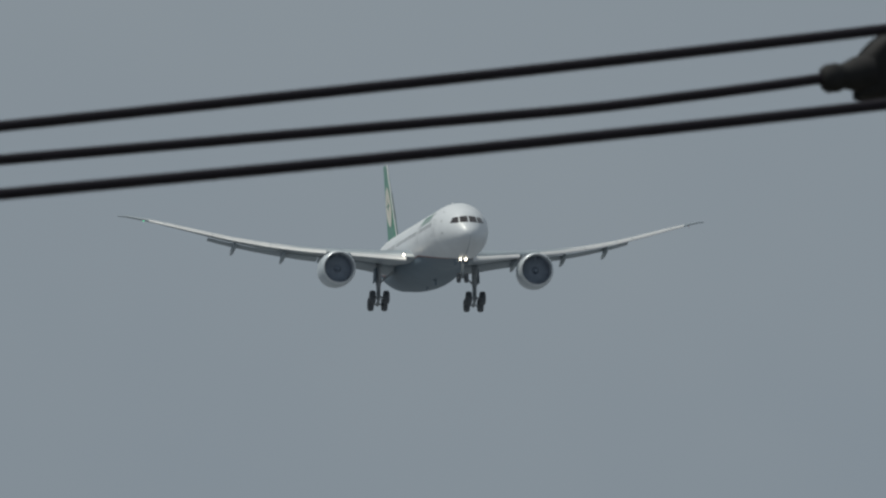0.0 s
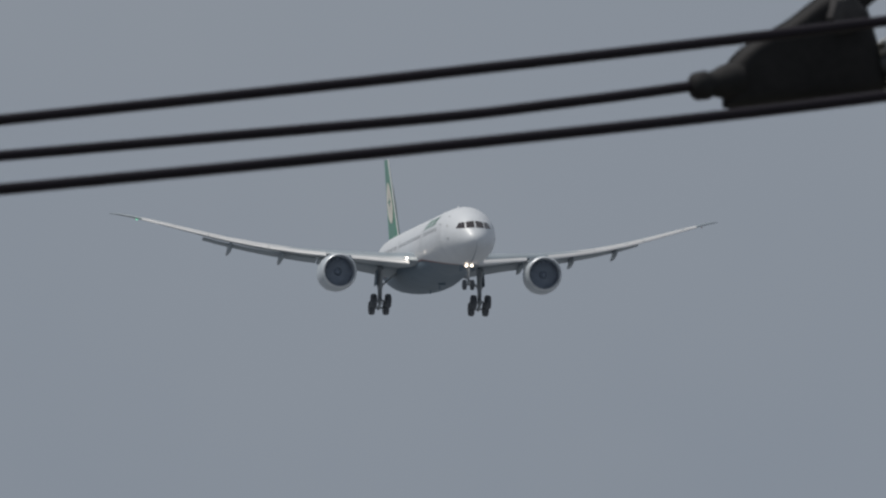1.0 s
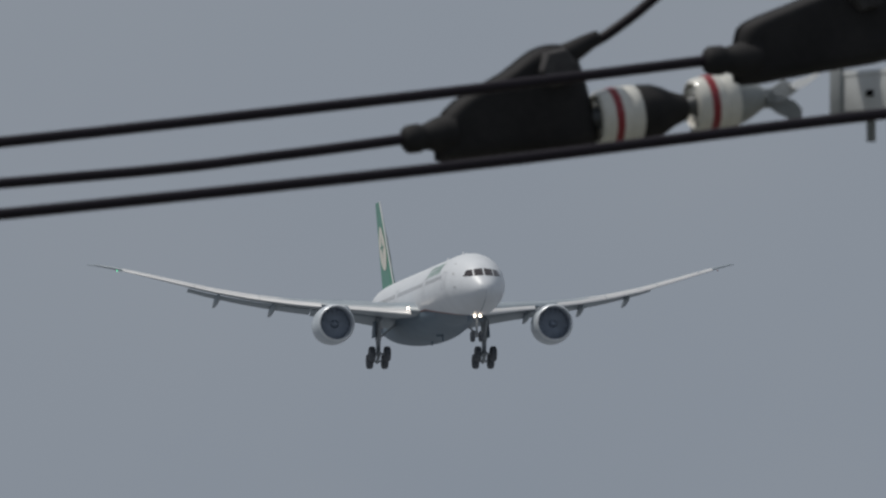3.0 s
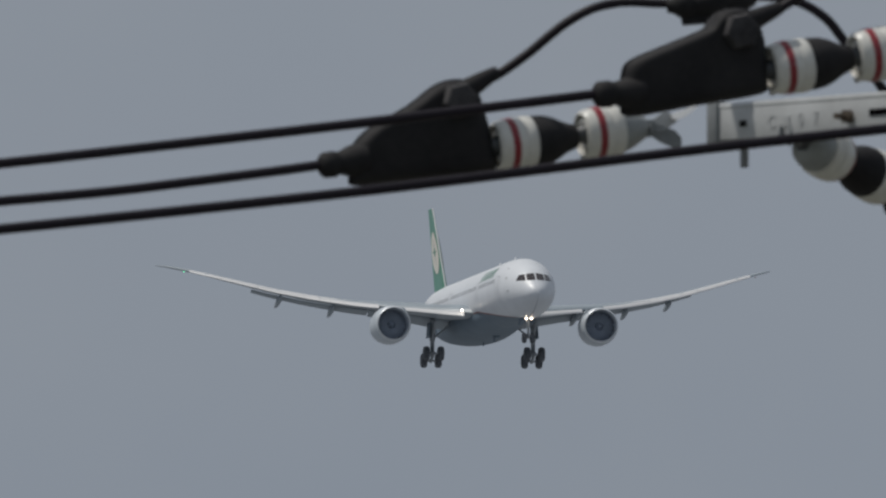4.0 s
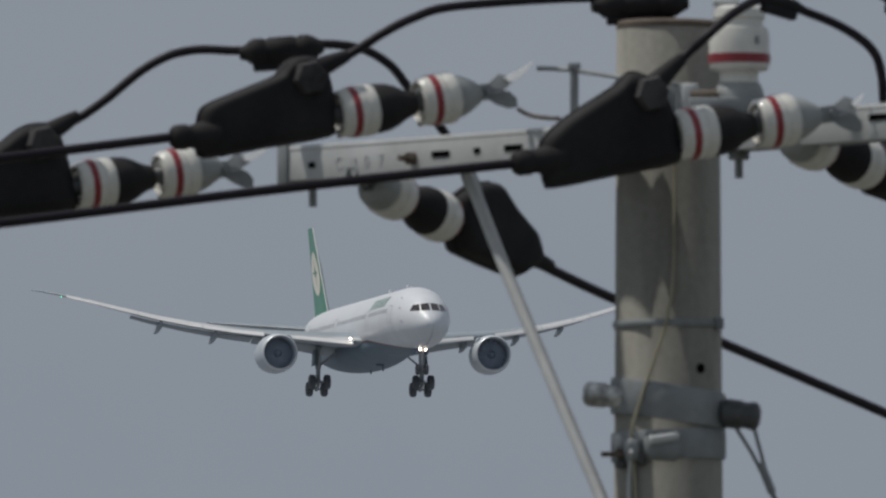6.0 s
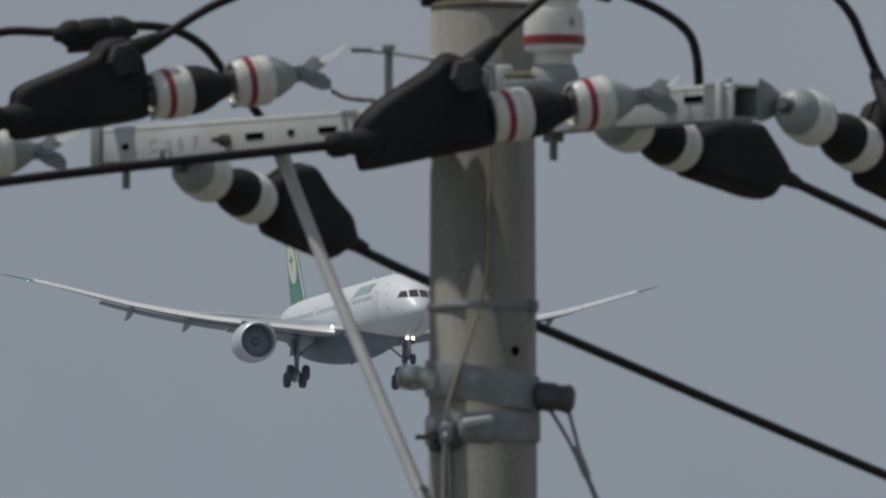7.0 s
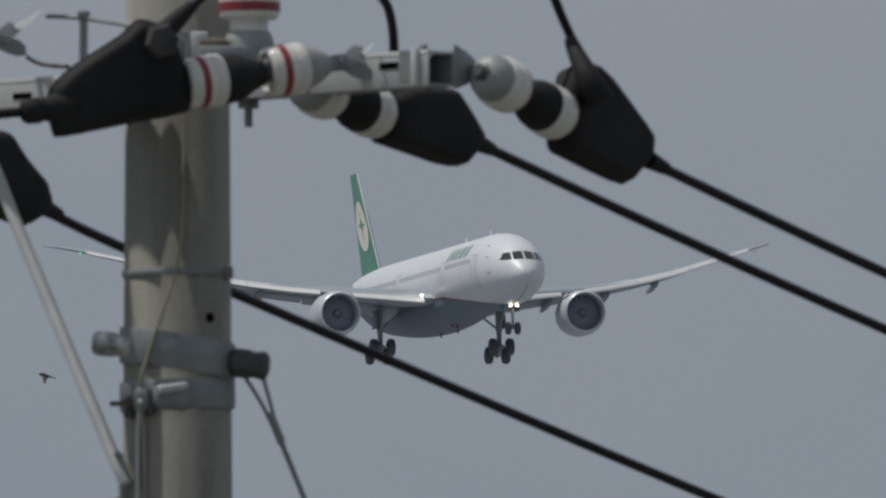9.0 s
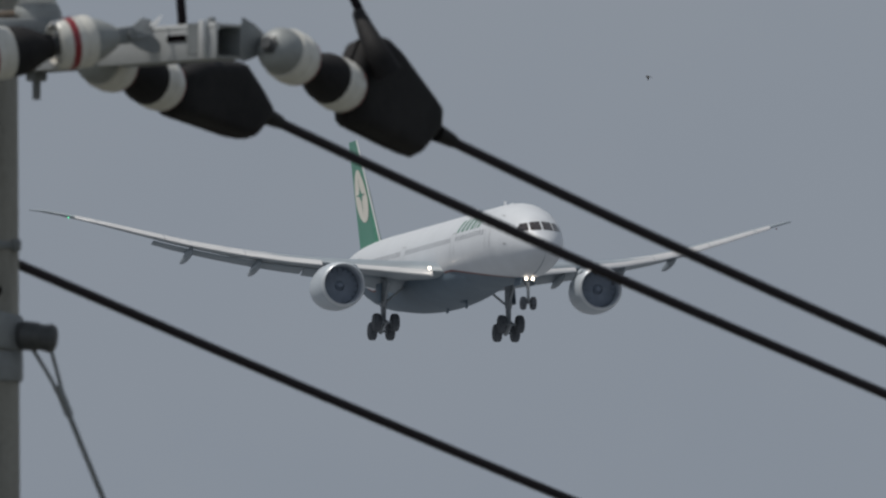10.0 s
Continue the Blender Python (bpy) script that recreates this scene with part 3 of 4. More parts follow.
rights = (
    dict(u0=900, d0=0.52, ins=((934, 323), (1013, 362)), dir=((880, 297), (1013, 362)), nose=((1158, 424), (1188, 439)),
         cover=((1022, 317), (1057, 291), (1089, 289), (1117, 334), (1159, 384), (1169, 422), (1161, 438), (1131, 458), (1089, 442), (1028, 414), (1016, 369))),
    dict(u0=1640, d0=-0.52, ins=((1678, 233), (1762, 266)), dir=((1632, 215), (1762, 266)), nose=((1922, 309), (1951, 323)),
         cover=((1768, 232), (1800, 214), (1880, 214), (1912, 264), (1932, 300), (1929, 315), (1900, 351), (1880, 351), (1832, 334), (1762, 310), (1756, 276))),
    dict(u0=1950, d0=-0.86, ins=((1999, 224), (2080, 271)), dir=((1936, 188), (2080, 271)), nose=((2227, 340), (2257, 356)),
         cover=((2081, 216), (2095, 179), (2128, 169), (2150, 191), (2216, 281), (2231, 304), (2229, 336), (2190, 384), (2146, 364), (2075, 328), (2069, 273))),
)
for st in rights:
    dr = right_depth(st["u0"], st["d0"])
    q = lambda uv: P(uv[0], uv[1], dr(uv[0]))
    near = q(st["dir"][0]) - q(st["dir"][1])
    place_insulator(INS_DOME, q(st["ins"][0]), q(st["ins"][0]) + near)
    place_insulator(INS_BELL, q(st["ins"][1]), q(st["ins"][1]) + near)
    tip = q(st["ins"][0]) + near.normalized() * 0.128
    clevis = thing("strain_clevis", "short galvanised clevis joining insulator cap and crossarm", "clevis", "strain clevises", m=along(tip, tip + near))
    part("shank", tube([(-0.012, 0, 0), (0.05 if st is not rights[2] else 0.012, 0, 0)], 0.011, 14), SOCKET, clevis)
    part("eye", lathe([(-0.012, 0.016), (-0.008, 0.019), (0.0, 0.019), (0.004, 0.012)], 6), SOCKET, clevis)
    for y in (0.012, -0.012) if st is not rights[2] else ():
        part("fork", block((0.04, 0.006, 0.03), 0.003, pose(0.04, y, 0)), ZINC_DULL_SHADED, clevis)
    ob, mid = clamp_cover(st["cover"], dr, SIDE_R, 0.078, COVER_LABEL, True)
    na, nb = q(st["nose"][0]), q(st["nose"][1])
    part("nose_sleeve", tube([na, (na + nb) / 2, nb], 0.018, 14, 3, r2=0.0125), RUBBER, ob, "ribbed rubber sleeve")

# lines: three to one side, coming nearer, and three to the other, going away
LINE = "thick black insulated power line running to the crossarm"
for pts, st in ((((60, 327), (-28, 339), (-157, 355), (-314, 373), (-585, 396), (-1186, 446), (-1900, 505)), strings[0]),
                (((520, 210), (157, 254), (-300, 305), (-585, 335), (-1186, 396), (-1900, 466)), strings[1]),
                (((1125, 257), (700, 303), (157, 369), (-500, 437), (-1186, 500), (-1900, 562)), strings[2])):
    dl = left_depth(st["u0"], st["d0"])
    wire_thing("power_line", LINE, "cable", [P(u, v, dl(u)) for u, v in pts], 0.0092, CABLE, "power lines", 14, 6, tail=P(-24000, 2100, dl(-24000)))
for pts, st in ((((1172, 436), (1292, 493), (1492, 575), (1992, 790), (2488, 998), (3192, 1286)), rights[0]),
                (((1934, 316), (2230, 454), (2589, 615), (3033, 806), (3689, 1085)), rights[1]),
                (((2244, 351), (2439, 444), (2647, 541), (3033, 714), (3689, 1001)), rights[2])):
    dr = right_depth(st["u0"], st["d0"])
    wire_thing("power_line", LINE, "cable", [P(u, v, dr(u)) for u, v in pts], 0.0098, CABLE, "power lines", 14, 6, tail=P(12000, 3900, dr(12000)))

# jumpers over the pole head
JUMP = "black jumper cable arching over the pole head"


def jumper(pts, sleeves=()):
    ob = thing("jumper_cable", JUMP, "cable", "jumper cables")
    part("sheath", tube([P(*p) for p in pts], 0.0088, 12, 8), CABLE, ob)
    for a, b, r in sleeves:
        A, B = P(*a), P(*b)
        L = (B - A).length
        prof = [(0, r * 0.45), (0.012, r * 0.6), (0.022, r * 0.9), (0.03, r), (L * 0.28, r), (L * 0.30, r * 0.9), (L * 0.34, r * 0.9), (L * 0.36, r), (L * 0.64, r), (L * 0.66, r * 0.9),
                (L * 0.70, r * 0.9), (L * 0.72, r), (L - 0.03, r), (L - 0.02, r * 0.85), (L - 0.01, r * 0.6), (L, r * 0.4)]
        bm = lathe(prof, 18)
        bm.transform(along(A, B))
        part("splice_sleeve", bm, RUBBER, ob, "lumpy black splice sleeve")
        part("sleeve_hinge", block((L * 0.7, 0.02, 0.02), 0.005, along(A, B) @ pose(L * 0.5, 0, -r - 0.002)), RUBBER, ob)


jumper(((325, 190, 0.54), (358, 174, 0.54), (405, 141, 0.54), (440, 112, 0.54), (473, 87, 0.54), (513, 66, 0.54), (550, 57, 0.55), (581, 55, 0.55), (640, 57, 0.55), (720, 50, 0.55), (800, 46, 0.56), (860, 56, 0.57), (905, 83, 0.58),
        (934, 118, 0.6), (962, 152, 0.6), (988, 184, 0.6), (1020, 232, 0.64), (1052, 292, 0.68), (1066, 320, 0.70)), (((638, 62, 0.55), (788, 50, 0.555), 0.026),))
jumper(((802, 83, -0.02), (845, 57, -0.02), (895, 25, -0.02), (945, 0, 0.0), (1005, -19, 0.02), (1142, -31, 0.05), (1260, -36, 0.08), (1347, -34, 0.1), (1440, -48, 0.12), (1600, -70, 0.0), (1730, -62, -0.3), (1810, -36, -0.5),
        (1920, -48, -0.55), (2000, -20, -0.6), (2046, 25, -0.62), (2075, 90, -0.6), (2098, 140, -0.58), (2122, 185, -0.56)),
       (((1262, -22, 0.08), (1432, -26, 0.12), 0.026), ((1775, -42, -0.45), (1850, -36, -0.52), 0.024)))
jumper(((1398, 92, -0.82), (1432, 62, -0.8), (1470, 28, -0.8), (1515, -10, -0.76), (1562, -34, -0.7), (1600, -30, -0.68), (1636, -13, -0.66), (1692, 10, -0.64), (1736, 36, -0.62), (1762, 62, -0.6), (1773, 92, -0.6), (1778, 135, -0.58), (1780, 215, -0.5)),
       (((1552, -40, -0.7), (1640, -14, -0.66), 0.014),))
bm = tube([P(2090, 130, -0.60), P(2103, 160, -0.64), P(2122, 198, -0.68), P(2143, 236, -0.68)], 0.012, 14, 4, r2=0.027)
tagged(part("cable_boot", bm, RUBBER), "flared black rubber boot on a jumper cable", "cable boot")

# ---- post insulator ----
post = thing("post_insulator", "upright white porcelain post insulator with a red ring beside the pole", "insulator", m=Matrix.Translation(P(1523, 160, -0.17)))
part("base", lathe([(0, 0.046), (0.012, 0.047), (0.03, 0.046), (0.045, 0.04), (0.05, 0.034), (0.05, 0.004)], 32, "Z"), CAP_GREY, post, "grey metal base")
part("neck", lathe([(0.046, 0.037), (0.06, 0.036), (0.074, 0.038), (0.078, 0.03)], 32, "Z"), PORCELAIN, post)
part("porcelain", lathe([(0.068, 0.03), (0.070, 0.050), (0.076, 0.056), (0.10, 0.0575), (0.135, 0.0575), (0.150, 0.054), (0.153, 0.046), (0.165, 0.045), (0.170, 0.05), (0.185, 0.048), (0.192, 0.04), (0.194, 0.004)], 40, "Z"), PORCELAIN, post)
part("red_ring", lathe([(0.084, 0.056), (0.084, 0.0588), (0.101, 0.0588), (0.101, 0.056)], 40, "Z", closed=True), RED_BAND, post, "dark red ring")
part("mark", block((0.008, 0.003, 0.015), 0.0, pose(0.033, -0.0485, 0.125, 0, 0, 34)), ZINC_DULL_SHADED, post, "small dark mark")
part("top_fitting", block((0.05, 0.03, 0.012), 0.004, pose(-0.025, 0, 0.198)), ZINC, post)


# ---- the airliner: nose towards -Y, station s metres behind the nose ----
airliner = thing("airliner", "white twin-engine airliner with green tail, wheels down, on approach", "airplane")
MIDSHIP = 28.0
ST = np.array([0, .12, .45, 1, 1.8, 2.8, 4, 5.5, 7.5, 10, 14, 44, 48, 52, 56, 59, 61.5, 62.8])
TOPZ = np.array([-.85, -.5, -.1, .36, .98, 1.62, 2.12, 2.55, 2.88, 2.97, 2.97, 2.97, 2.95, 2.85, 2.65, 2.4, 2.05, 1.7])
BOTZ = np.array([-.85, -1.2, -1.55, -1.87, -2.2, -2.48, -2.69, -2.85, -2.94, -2.97, -2.97, -2.97, -2.5, -1.6, -.55, .25, .9, 1.3])
HALF = np.array([.02, .4, .8, 1.18, 1.6, 1.98, 2.3, 2.58, 2.8, 2.885, 2.885, 2.885, 2.65, 2.2, 1.55, 1.0, .5, .2])


def shape(table, s):
    """Monotone-ish cubic through the table."""
    i = int(min(max(np.searchsorted(ST, s) - 1, 0), len(ST) - 2))
    h = ST[i + 1] - ST[i]

    def slope(j):
        if j == 0 or j == len(ST) - 1:
            a = (table[min(j + 1, len(ST) - 1)] - table[max(j - 1, 0)]) / (ST[min(j + 1, len(ST) - 1)] - ST[max(j - 1, 0)])
            return a * 1.4
        l, r = (table[j] - table[j - 1]) / (ST[j] - ST[j - 1]), (table[j + 1] - table[j]) / (ST[j + 1] - ST[j])
        return 0.0 if l * r <= 0 else 2 * l * r / (l + r)
    t = (s - ST[i]) / h
    return float((2 * t ** 3 - 3 * t * t + 1) * table[i] + (t ** 3 - 2 * t * t + t) * h * slope(i) + (-2 * t ** 3 + 3 * t * t) * table[i + 1] + (t ** 3 - t * t) * h * slope(i + 1))


def hull(s, phi, out=0.0):
    """The fuselage's skin: phi from the crown, towards +X."""
    t, b, w = shape(TOPZ, s), shape(BOTZ, s), shape(HALF, s)
    c, h = (t + b) / 2, (t - b) / 2
    return Vector(((w + out) * sin(phi), s - MIDSHIP, c + (h + out) * cos(phi)))


def at_station(s, x, z):
    return Vector((x, s - MIDSHIP, z))


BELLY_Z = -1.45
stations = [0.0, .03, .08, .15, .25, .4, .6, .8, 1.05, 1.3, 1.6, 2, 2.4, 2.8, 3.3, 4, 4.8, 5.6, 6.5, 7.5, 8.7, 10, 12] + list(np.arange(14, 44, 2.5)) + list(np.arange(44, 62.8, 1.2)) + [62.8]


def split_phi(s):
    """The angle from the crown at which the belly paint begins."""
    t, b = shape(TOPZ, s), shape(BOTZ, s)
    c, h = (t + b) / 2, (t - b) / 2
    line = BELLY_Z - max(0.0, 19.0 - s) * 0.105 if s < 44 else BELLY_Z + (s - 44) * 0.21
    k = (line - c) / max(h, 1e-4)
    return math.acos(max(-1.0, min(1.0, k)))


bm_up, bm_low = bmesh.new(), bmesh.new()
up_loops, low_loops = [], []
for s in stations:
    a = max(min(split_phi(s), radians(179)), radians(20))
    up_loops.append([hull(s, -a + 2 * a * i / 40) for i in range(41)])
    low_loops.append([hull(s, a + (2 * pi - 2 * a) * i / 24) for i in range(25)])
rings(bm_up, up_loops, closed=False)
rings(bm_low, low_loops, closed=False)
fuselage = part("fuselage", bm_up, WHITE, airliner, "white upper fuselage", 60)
belly = part("belly", bm_low, BELLY_HAZED, airliner, "grey fuselage belly", 60)
for sgn in (1, -1):
    bm = bmesh.new()
    rings(bm, [[hull(s, sgn * (split_phi(s) + o), 0.015) for o in (-0.02, 0.025)] for s in stations if 6.0 <= s <= 46], closed=False)
    part("belly_line", bm, RED_LINE, fuselage, "thin dark red line along the belly")

# fairing under the wing
loops = []
for i in range(25):
    t = i / 24
    s = 16.5 + 28 * t
    k = sin(pi * t ** 1.3) ** 0.9
    loops.append([at_station(s, (2.2 + 1.1 * k) * cos(a) * (1 if abs(cos(a)) < 0.98 else 0.99), -1.55 - (1.30 + 0.80 * k) * abs(sin(a)) ** 0.85) for a in [pi + pi * j / 22 for j in range(23)]])
part("wing_fairing", rings(bmesh.new(), loops, closed=False), BELLY_HAZED, airliner, "bulging grey fairing between wings", 60)


def skin_patch(name, corners, mat, parent, out=0.02, n=6, label=""):
    """A patch on the fuselage; corners (station, degrees from the crown)."""
    bm = bmesh.new()
    (s0, p0), (s1, p1), (s2, p2), (s3, p3) = corners
    rows_ = []
    for i in range(n + 1):
        u = i / n
        row = []
        for j in range(n + 1):
            v = j / n
            s = (s0 * (1 - u) + s1 * u) * (1 - v) + (s3 * (1 - u) + s2 * u) * v
            p = (p0 * (1 - u) + p1 * u) * (1 - v) + (p3 * (1 - u) + p2 * u) * v
            row.append(hull(s, radians(p), out))
        rows_.append(row)
    rings(bm, rows_, closed=False)
    return part(name, bm, mat, parent, label, 60)


def front_patch(name, corners, sgn, mat, parent, label, n=6):
    """A patch on the nose; corners (across, up), carried back to the skin."""
    (x0, z0), (x1, z1), (x2, z2), (x3, z3) = corners
    rows_ = []
    for i in range(n + 1):
        u, row = i / n, []
        for j in range(n + 1):
            v = j / n
            x = (x0 * (1 - u) + x1 * u) * (1 - v) + (x3 * (1 - u) + x2 * u) * v
            z = (z0 * (1 - u) + z1 * u) * (1 - v) + (z3 * (1 - u) + z2 * u) * v
            lo, hi = 0.02, 9.0
            for _ in range(26):
                s = (lo + hi) / 2
                t, b, w = shape(TOPZ, s), shape(BOTZ, s), shape(HALF, s)
                inside = (x / w) ** 2 + ((z - (t + b) / 2) / ((t - b) / 2)) ** 2 < 1
                lo, hi = (lo, s) if inside else (s, hi)
            row.append(at_station(lo - 0.02, sgn * x, z + 0.012))
        rows_.append(row)
    return part(name, rings(bmesh.new(), rows_, closed=False), mat, parent, label, 60)


for sgn in (1, -1):
    front_patch("windscreen", [(0.07, 0.46), (0.86, 0.42), (0.80, 1.06), (0.07, 1.14)], sgn, GLASS_DARK, fuselage, "dark windscreen pane")
    front_patch("side_window", [(0.97, 0.41), (1.72, 0.42), (1.40, 0.98), (0.92, 1.04)], sgn, GLASS_DARK, fuselage, "dark cockpit side window")
    # cabin windows and doors
    bm = bmesh.new()
    for s in np.arange(8.6, 50, 0.72):
        if any(abs(s - d) < 1.0 for d in (7.3, 17.6, 33.5, 49.0)):
            continue
        vs = [bm.verts.new(hull(s + a, sgn * radians(p), 0.012)) for a, p in ((-.13, 71), (.13, 71), (.14, 75), (.13, 79), (-.13, 79), (-.14, 75))]
        bm.faces.new(vs)
    tagged(part("cabin_windows", bm, PANE, fuselage, "row of small cabin windows"), kind="stuff")
    for d in (7.3, 17.6, 33.5, 49.0):
        for a in (-0.55, 0.55):
            skin_patch("door_seam", [(d + a - .03, sgn * 66), (d + a + .03, sgn * 66), (d + a + .03, sgn * 99), (d + a - .03, sgn * 99)], SEAM, fuselage, 0.012, 4)
        skin_patch("door_seam", [(d - .55, sgn * 65), (d + .55, sgn * 65), (d + .55, sgn * 66.3), (d - .55, sgn * 66.3)], SEAM, fuselage, 0.012, 3)
    # airline title as plain slanted bars
    for i, (w, gap) in enumerate(((0.7, 0), (0.8, 0), (0.85, 0), (0.85, 0), (0.35, 0), (0.75, 0))):
        s = (10.0, 11.3, 12.7, 14.2, 15.7, 16.5)[5 - i] if sgn > 0 else (16.3, 14.9, 13.5, 12.0, 11.2, 10.0)[i]
        k = 0.18
        skin_patch("title_bar", [(s - k, sgn * 44), (s + w * 0.78 - k, sgn * 44), (s + w * 0.78 + k, sgn * 66), (s + k, sgn * 66)], GREEN, fuselage, 0.014, 5, "green bar of the title")
    skin_patch("probe_mark", [(3.6, sgn * 92), (4.1, sgn * 92), (4.1, sgn * 94.5), (3.6, sgn * 94.5)], SEAM, fuselage, 0.02, 2)
    skin_patch("probe_mark", [(5.3, sgn * 44), (5.9, sgn * 44), (5.9, sgn * 46), (5.3, sgn * 46)], SEAM, fuselage, 0.02, 2)
    skin_patch("flag_patch", [(4.5, sgn * 64), (4.9, sgn * 64), (4.9, sgn * 68), (4.5, sgn * 68)], INK, fuselage, 0.015, 2)
for s in (12.5, 21.0):
    part("antenna", block((0.06, 0.7, 0.45), 0.02, Matrix.Translation(hull(s, 0, 0.18))), WHITE, fuselage, "small blade antenna")
for s in (24.5, 30.5):
    part("belly_antenna", block((0.08, 0.5, 0.4), 0.02, Matrix.Translation(at_station(s, 0, -3.75))), BELLY_HAZED, belly, "small blade antenna")

# wings
SPAN_X = np.array([2.2, 5.0, 7.3, 10.2, 13.0, 16.5, 19.8, 23.0, 25.9, 28.0, 29.3, 30.06])
LEAD_S = np.array([21.2, 23.1, 24.3, 25.8, 27.6, 30.0, 32.3, 34.5, 36.6, 38.3, 39.8, 41.4])
CHORD = np.array([12.8, 10.4, 8.7, 7.1, 6.4, 5.5, 4.7, 3.9, 3.2, 2.6, 1.9, 0.8])
TWIST = np.array([0.5, 0.3, 0.0, -0.4, -0.9, -1.6, -2.2, -2.8, -3.2, -3.0, -2.5, -2.0])
RISE = 0.11 - SPAN_X * 0.0065 + np.array([-1.50, -1.18, -0.92, -0.60, -0.22, 0.45, 1.25, 2.2, 3.1, 3.72, 4.1, 4.3])
THICK = np.array([0.13, 0.125, 0.12, 0.11, 0.105, 0.1, 0.1, 0.1, 0.1, 0.105, 0.11, 0.12])


def wing_at(x, table):
    return float(np.interp(abs(x), SPAN_X, table))


def foil(c, t, n=14):
    """Section points (back from the leading edge, up)."""
    out = []
    for i in range(2 * n):
        a = 2 * pi * i / (2 * n)
        k = 0.5 * (1 + cos(a))
        y = 5 * t * (0.2969 * sqrt(k) - 0.126 * k - 0.3516 * k * k + 0.2843 * k ** 3 - 0.1036 * k ** 4)
        out.append((c * k, c * (y if sin(a) >= 0 else -0.75 * y) + c * 0.02 * sin(pi * k)))
    return out


def wing_skin(sgn, k0, k1, xs, drop=0.0, shift=0.0, turn=0.0, chord_k=1.0, thick_k=1.0):
    """Loft wing sections between two chord fractions, or a whole one turned down."""
    loops = []
    for x in xs:
        c, ls, z, t = wing_at(x, CHORD), wing_at(x, LEAD_S), wing_at(x, RISE), wing_at(x, THICK)
        lp = []
        for a, b in foil(c * chord_k, t * thick_k):
            twist = turn + radians(wing_at(x, TWIST))
            ca, sa = cos(twist), sin(twist)
            lp.append(at_station(ls + c * shift + a * ca + b * sa, sgn * x, z + drop * c - a * sa + b * ca))
        loops.append(lp)
    return rings(bmesh.new(), loops)


xs_all = list(np.linspace(2.2, 25.9, 26)) + [27, 28, 28.8, 29.0, 29.3, 29.7, 30.06]
for sgn in (1, -1):
    wing = part("wing", wing_skin(sgn, 0, 1, xs_all), WING_GREY, airliner, "grey swept wing curving upward", 60)
    # drooped slats along the leading edge
    for x0, x1 in ((3.4, 8.6), (10.9, 16.0), (16.05, 21.4), (21.45, 27.4)):
        xs = list(np.linspace(x0, x1, 7))
        part("slat", wing_skin(sgn, 0, 1, xs, drop=-0.04, shift=-0.06, turn=radians(-25), chord_k=0.15 if x0 < 10 else 0.22, thick_k=1.55), SLAT, wing, "pale leading-edge slat", 60)
    # flaps hanging behind
    for x0, x1, turn in ((3.2, 9.2, 17), (11.0, 21.5, 15)):
        xs = list(np.linspace(x0, x1, 8))
        part("flap", wing_skin(sgn, 0, 1, xs, drop=-0.012, shift=0.755, turn=radians(turn), chord_k=0.24, thick_k=1.3), WING_GREY, wing, "grey flap turned down", 60)
    part("flaperon", wing_skin(sgn, 0, 1, [9.3, 10.0, 10.9], drop=-0.012, shift=0.76, turn=radians(18), chord_k=0.24, thick_k=1.2), WING_GREY, wing, "", 60)
    for x in (8.9, 14.3, 19.0):
        c, ls, z = wing_at(x, CHORD), wing_at(x, LEAD_S), wing_at(x, RISE)
        bm = lathe([(0, 0.03), (0.35, 0.2), (1.0, 0.30), (2.4, 0.32), (3.6, 0.24), (4.6, 0.08), (4.75, 0.02)], 16, "Y")
        bm.transform(Matrix.Translation(at_station(ls + c * 0.52, sgn * x, z - 0.03 * c)) @ pose(0, 0, 0, -10, 0, 0) @ Matrix.Diagonal((0.6, 0.95, 1.25, 1)))
        part("flap_fairing", bm, WING_GREY, wing, "canoe-shaped flap track fairing", 60)
    # lights
    bm = bmesh.new()
    bmesh.ops.create_icosphere(bm, subdivisions=2, radius=0.105)
    bm.transform(Matrix.Translation(at_station(21.40, sgn * 3.66, -1.13)))
    part("root_light", bm, LAMP_GLOW if sgn < 0 else GLASS_DARK, wing, "bright landing light" if sgn < 0 else "unlit landing light")
    bm = bmesh.new()
    bmesh.ops.create_icosphere(bm, subdivisions=2, radius=0.06)
    bm.transform(Matrix.Translation(at_station(37.85, sgn * 27.9, 3.42)))
    part("wingtip_light", bm, NAV_GLOW if sgn < 0 else RED_LINE, wing, "small green light" if sgn < 0 else "small red light")

    # tailplane
    loops = []
    for i in range(8):
        t = i / 7
        x = 0.6 + 9.3 * t
        loops.append([at_station(53.6 + 6.4 * t + a, sgn * x, 1.35 + 0.95 * t + b) for a, b in foil(6.4 - 4.3 * t, 0.1, 10)])
    part("tailplane", rings(bmesh.new(), loops), WING_GREY, airliner, "grey tailplane", 60)

    # engine
    EX, EY, EZ = sgn * 10.03, 22.5, -2.37
    eng = thing("engine", "", "")
    eng.parent = airliner
    eng.matrix_basis = Matrix.Translation(at_station(EY, EX, EZ)) @ pose(0, 0, 0, -1.5, 0, sgn * -1.2)
    outer = [(0.10, 1.62), (0.35, 1.70), (0.9, 1.78), (1.7, 1.82), (2.8, 1.80), (3.9, 1.66), (4.8, 1.45), (5.2, 1.33), (5.2, 1.25)]
    part("cowl", rings(bmesh.new(), [[(r * cos(2 * pi * k / 56), a, r * sin(2 * pi * k / 56)) for k in range(56)] for a, r in outer], caps=False), NACELLE, eng, "pale grey engine cowl", 60)
    lip = [(0.5, 1.45), (0.25, 1.455), (0.08, 1.49), (0.0, 1.55), (0.04, 1.60), (0.14, 1.645), (0.30, 1.695), (0.32, 1.67)]
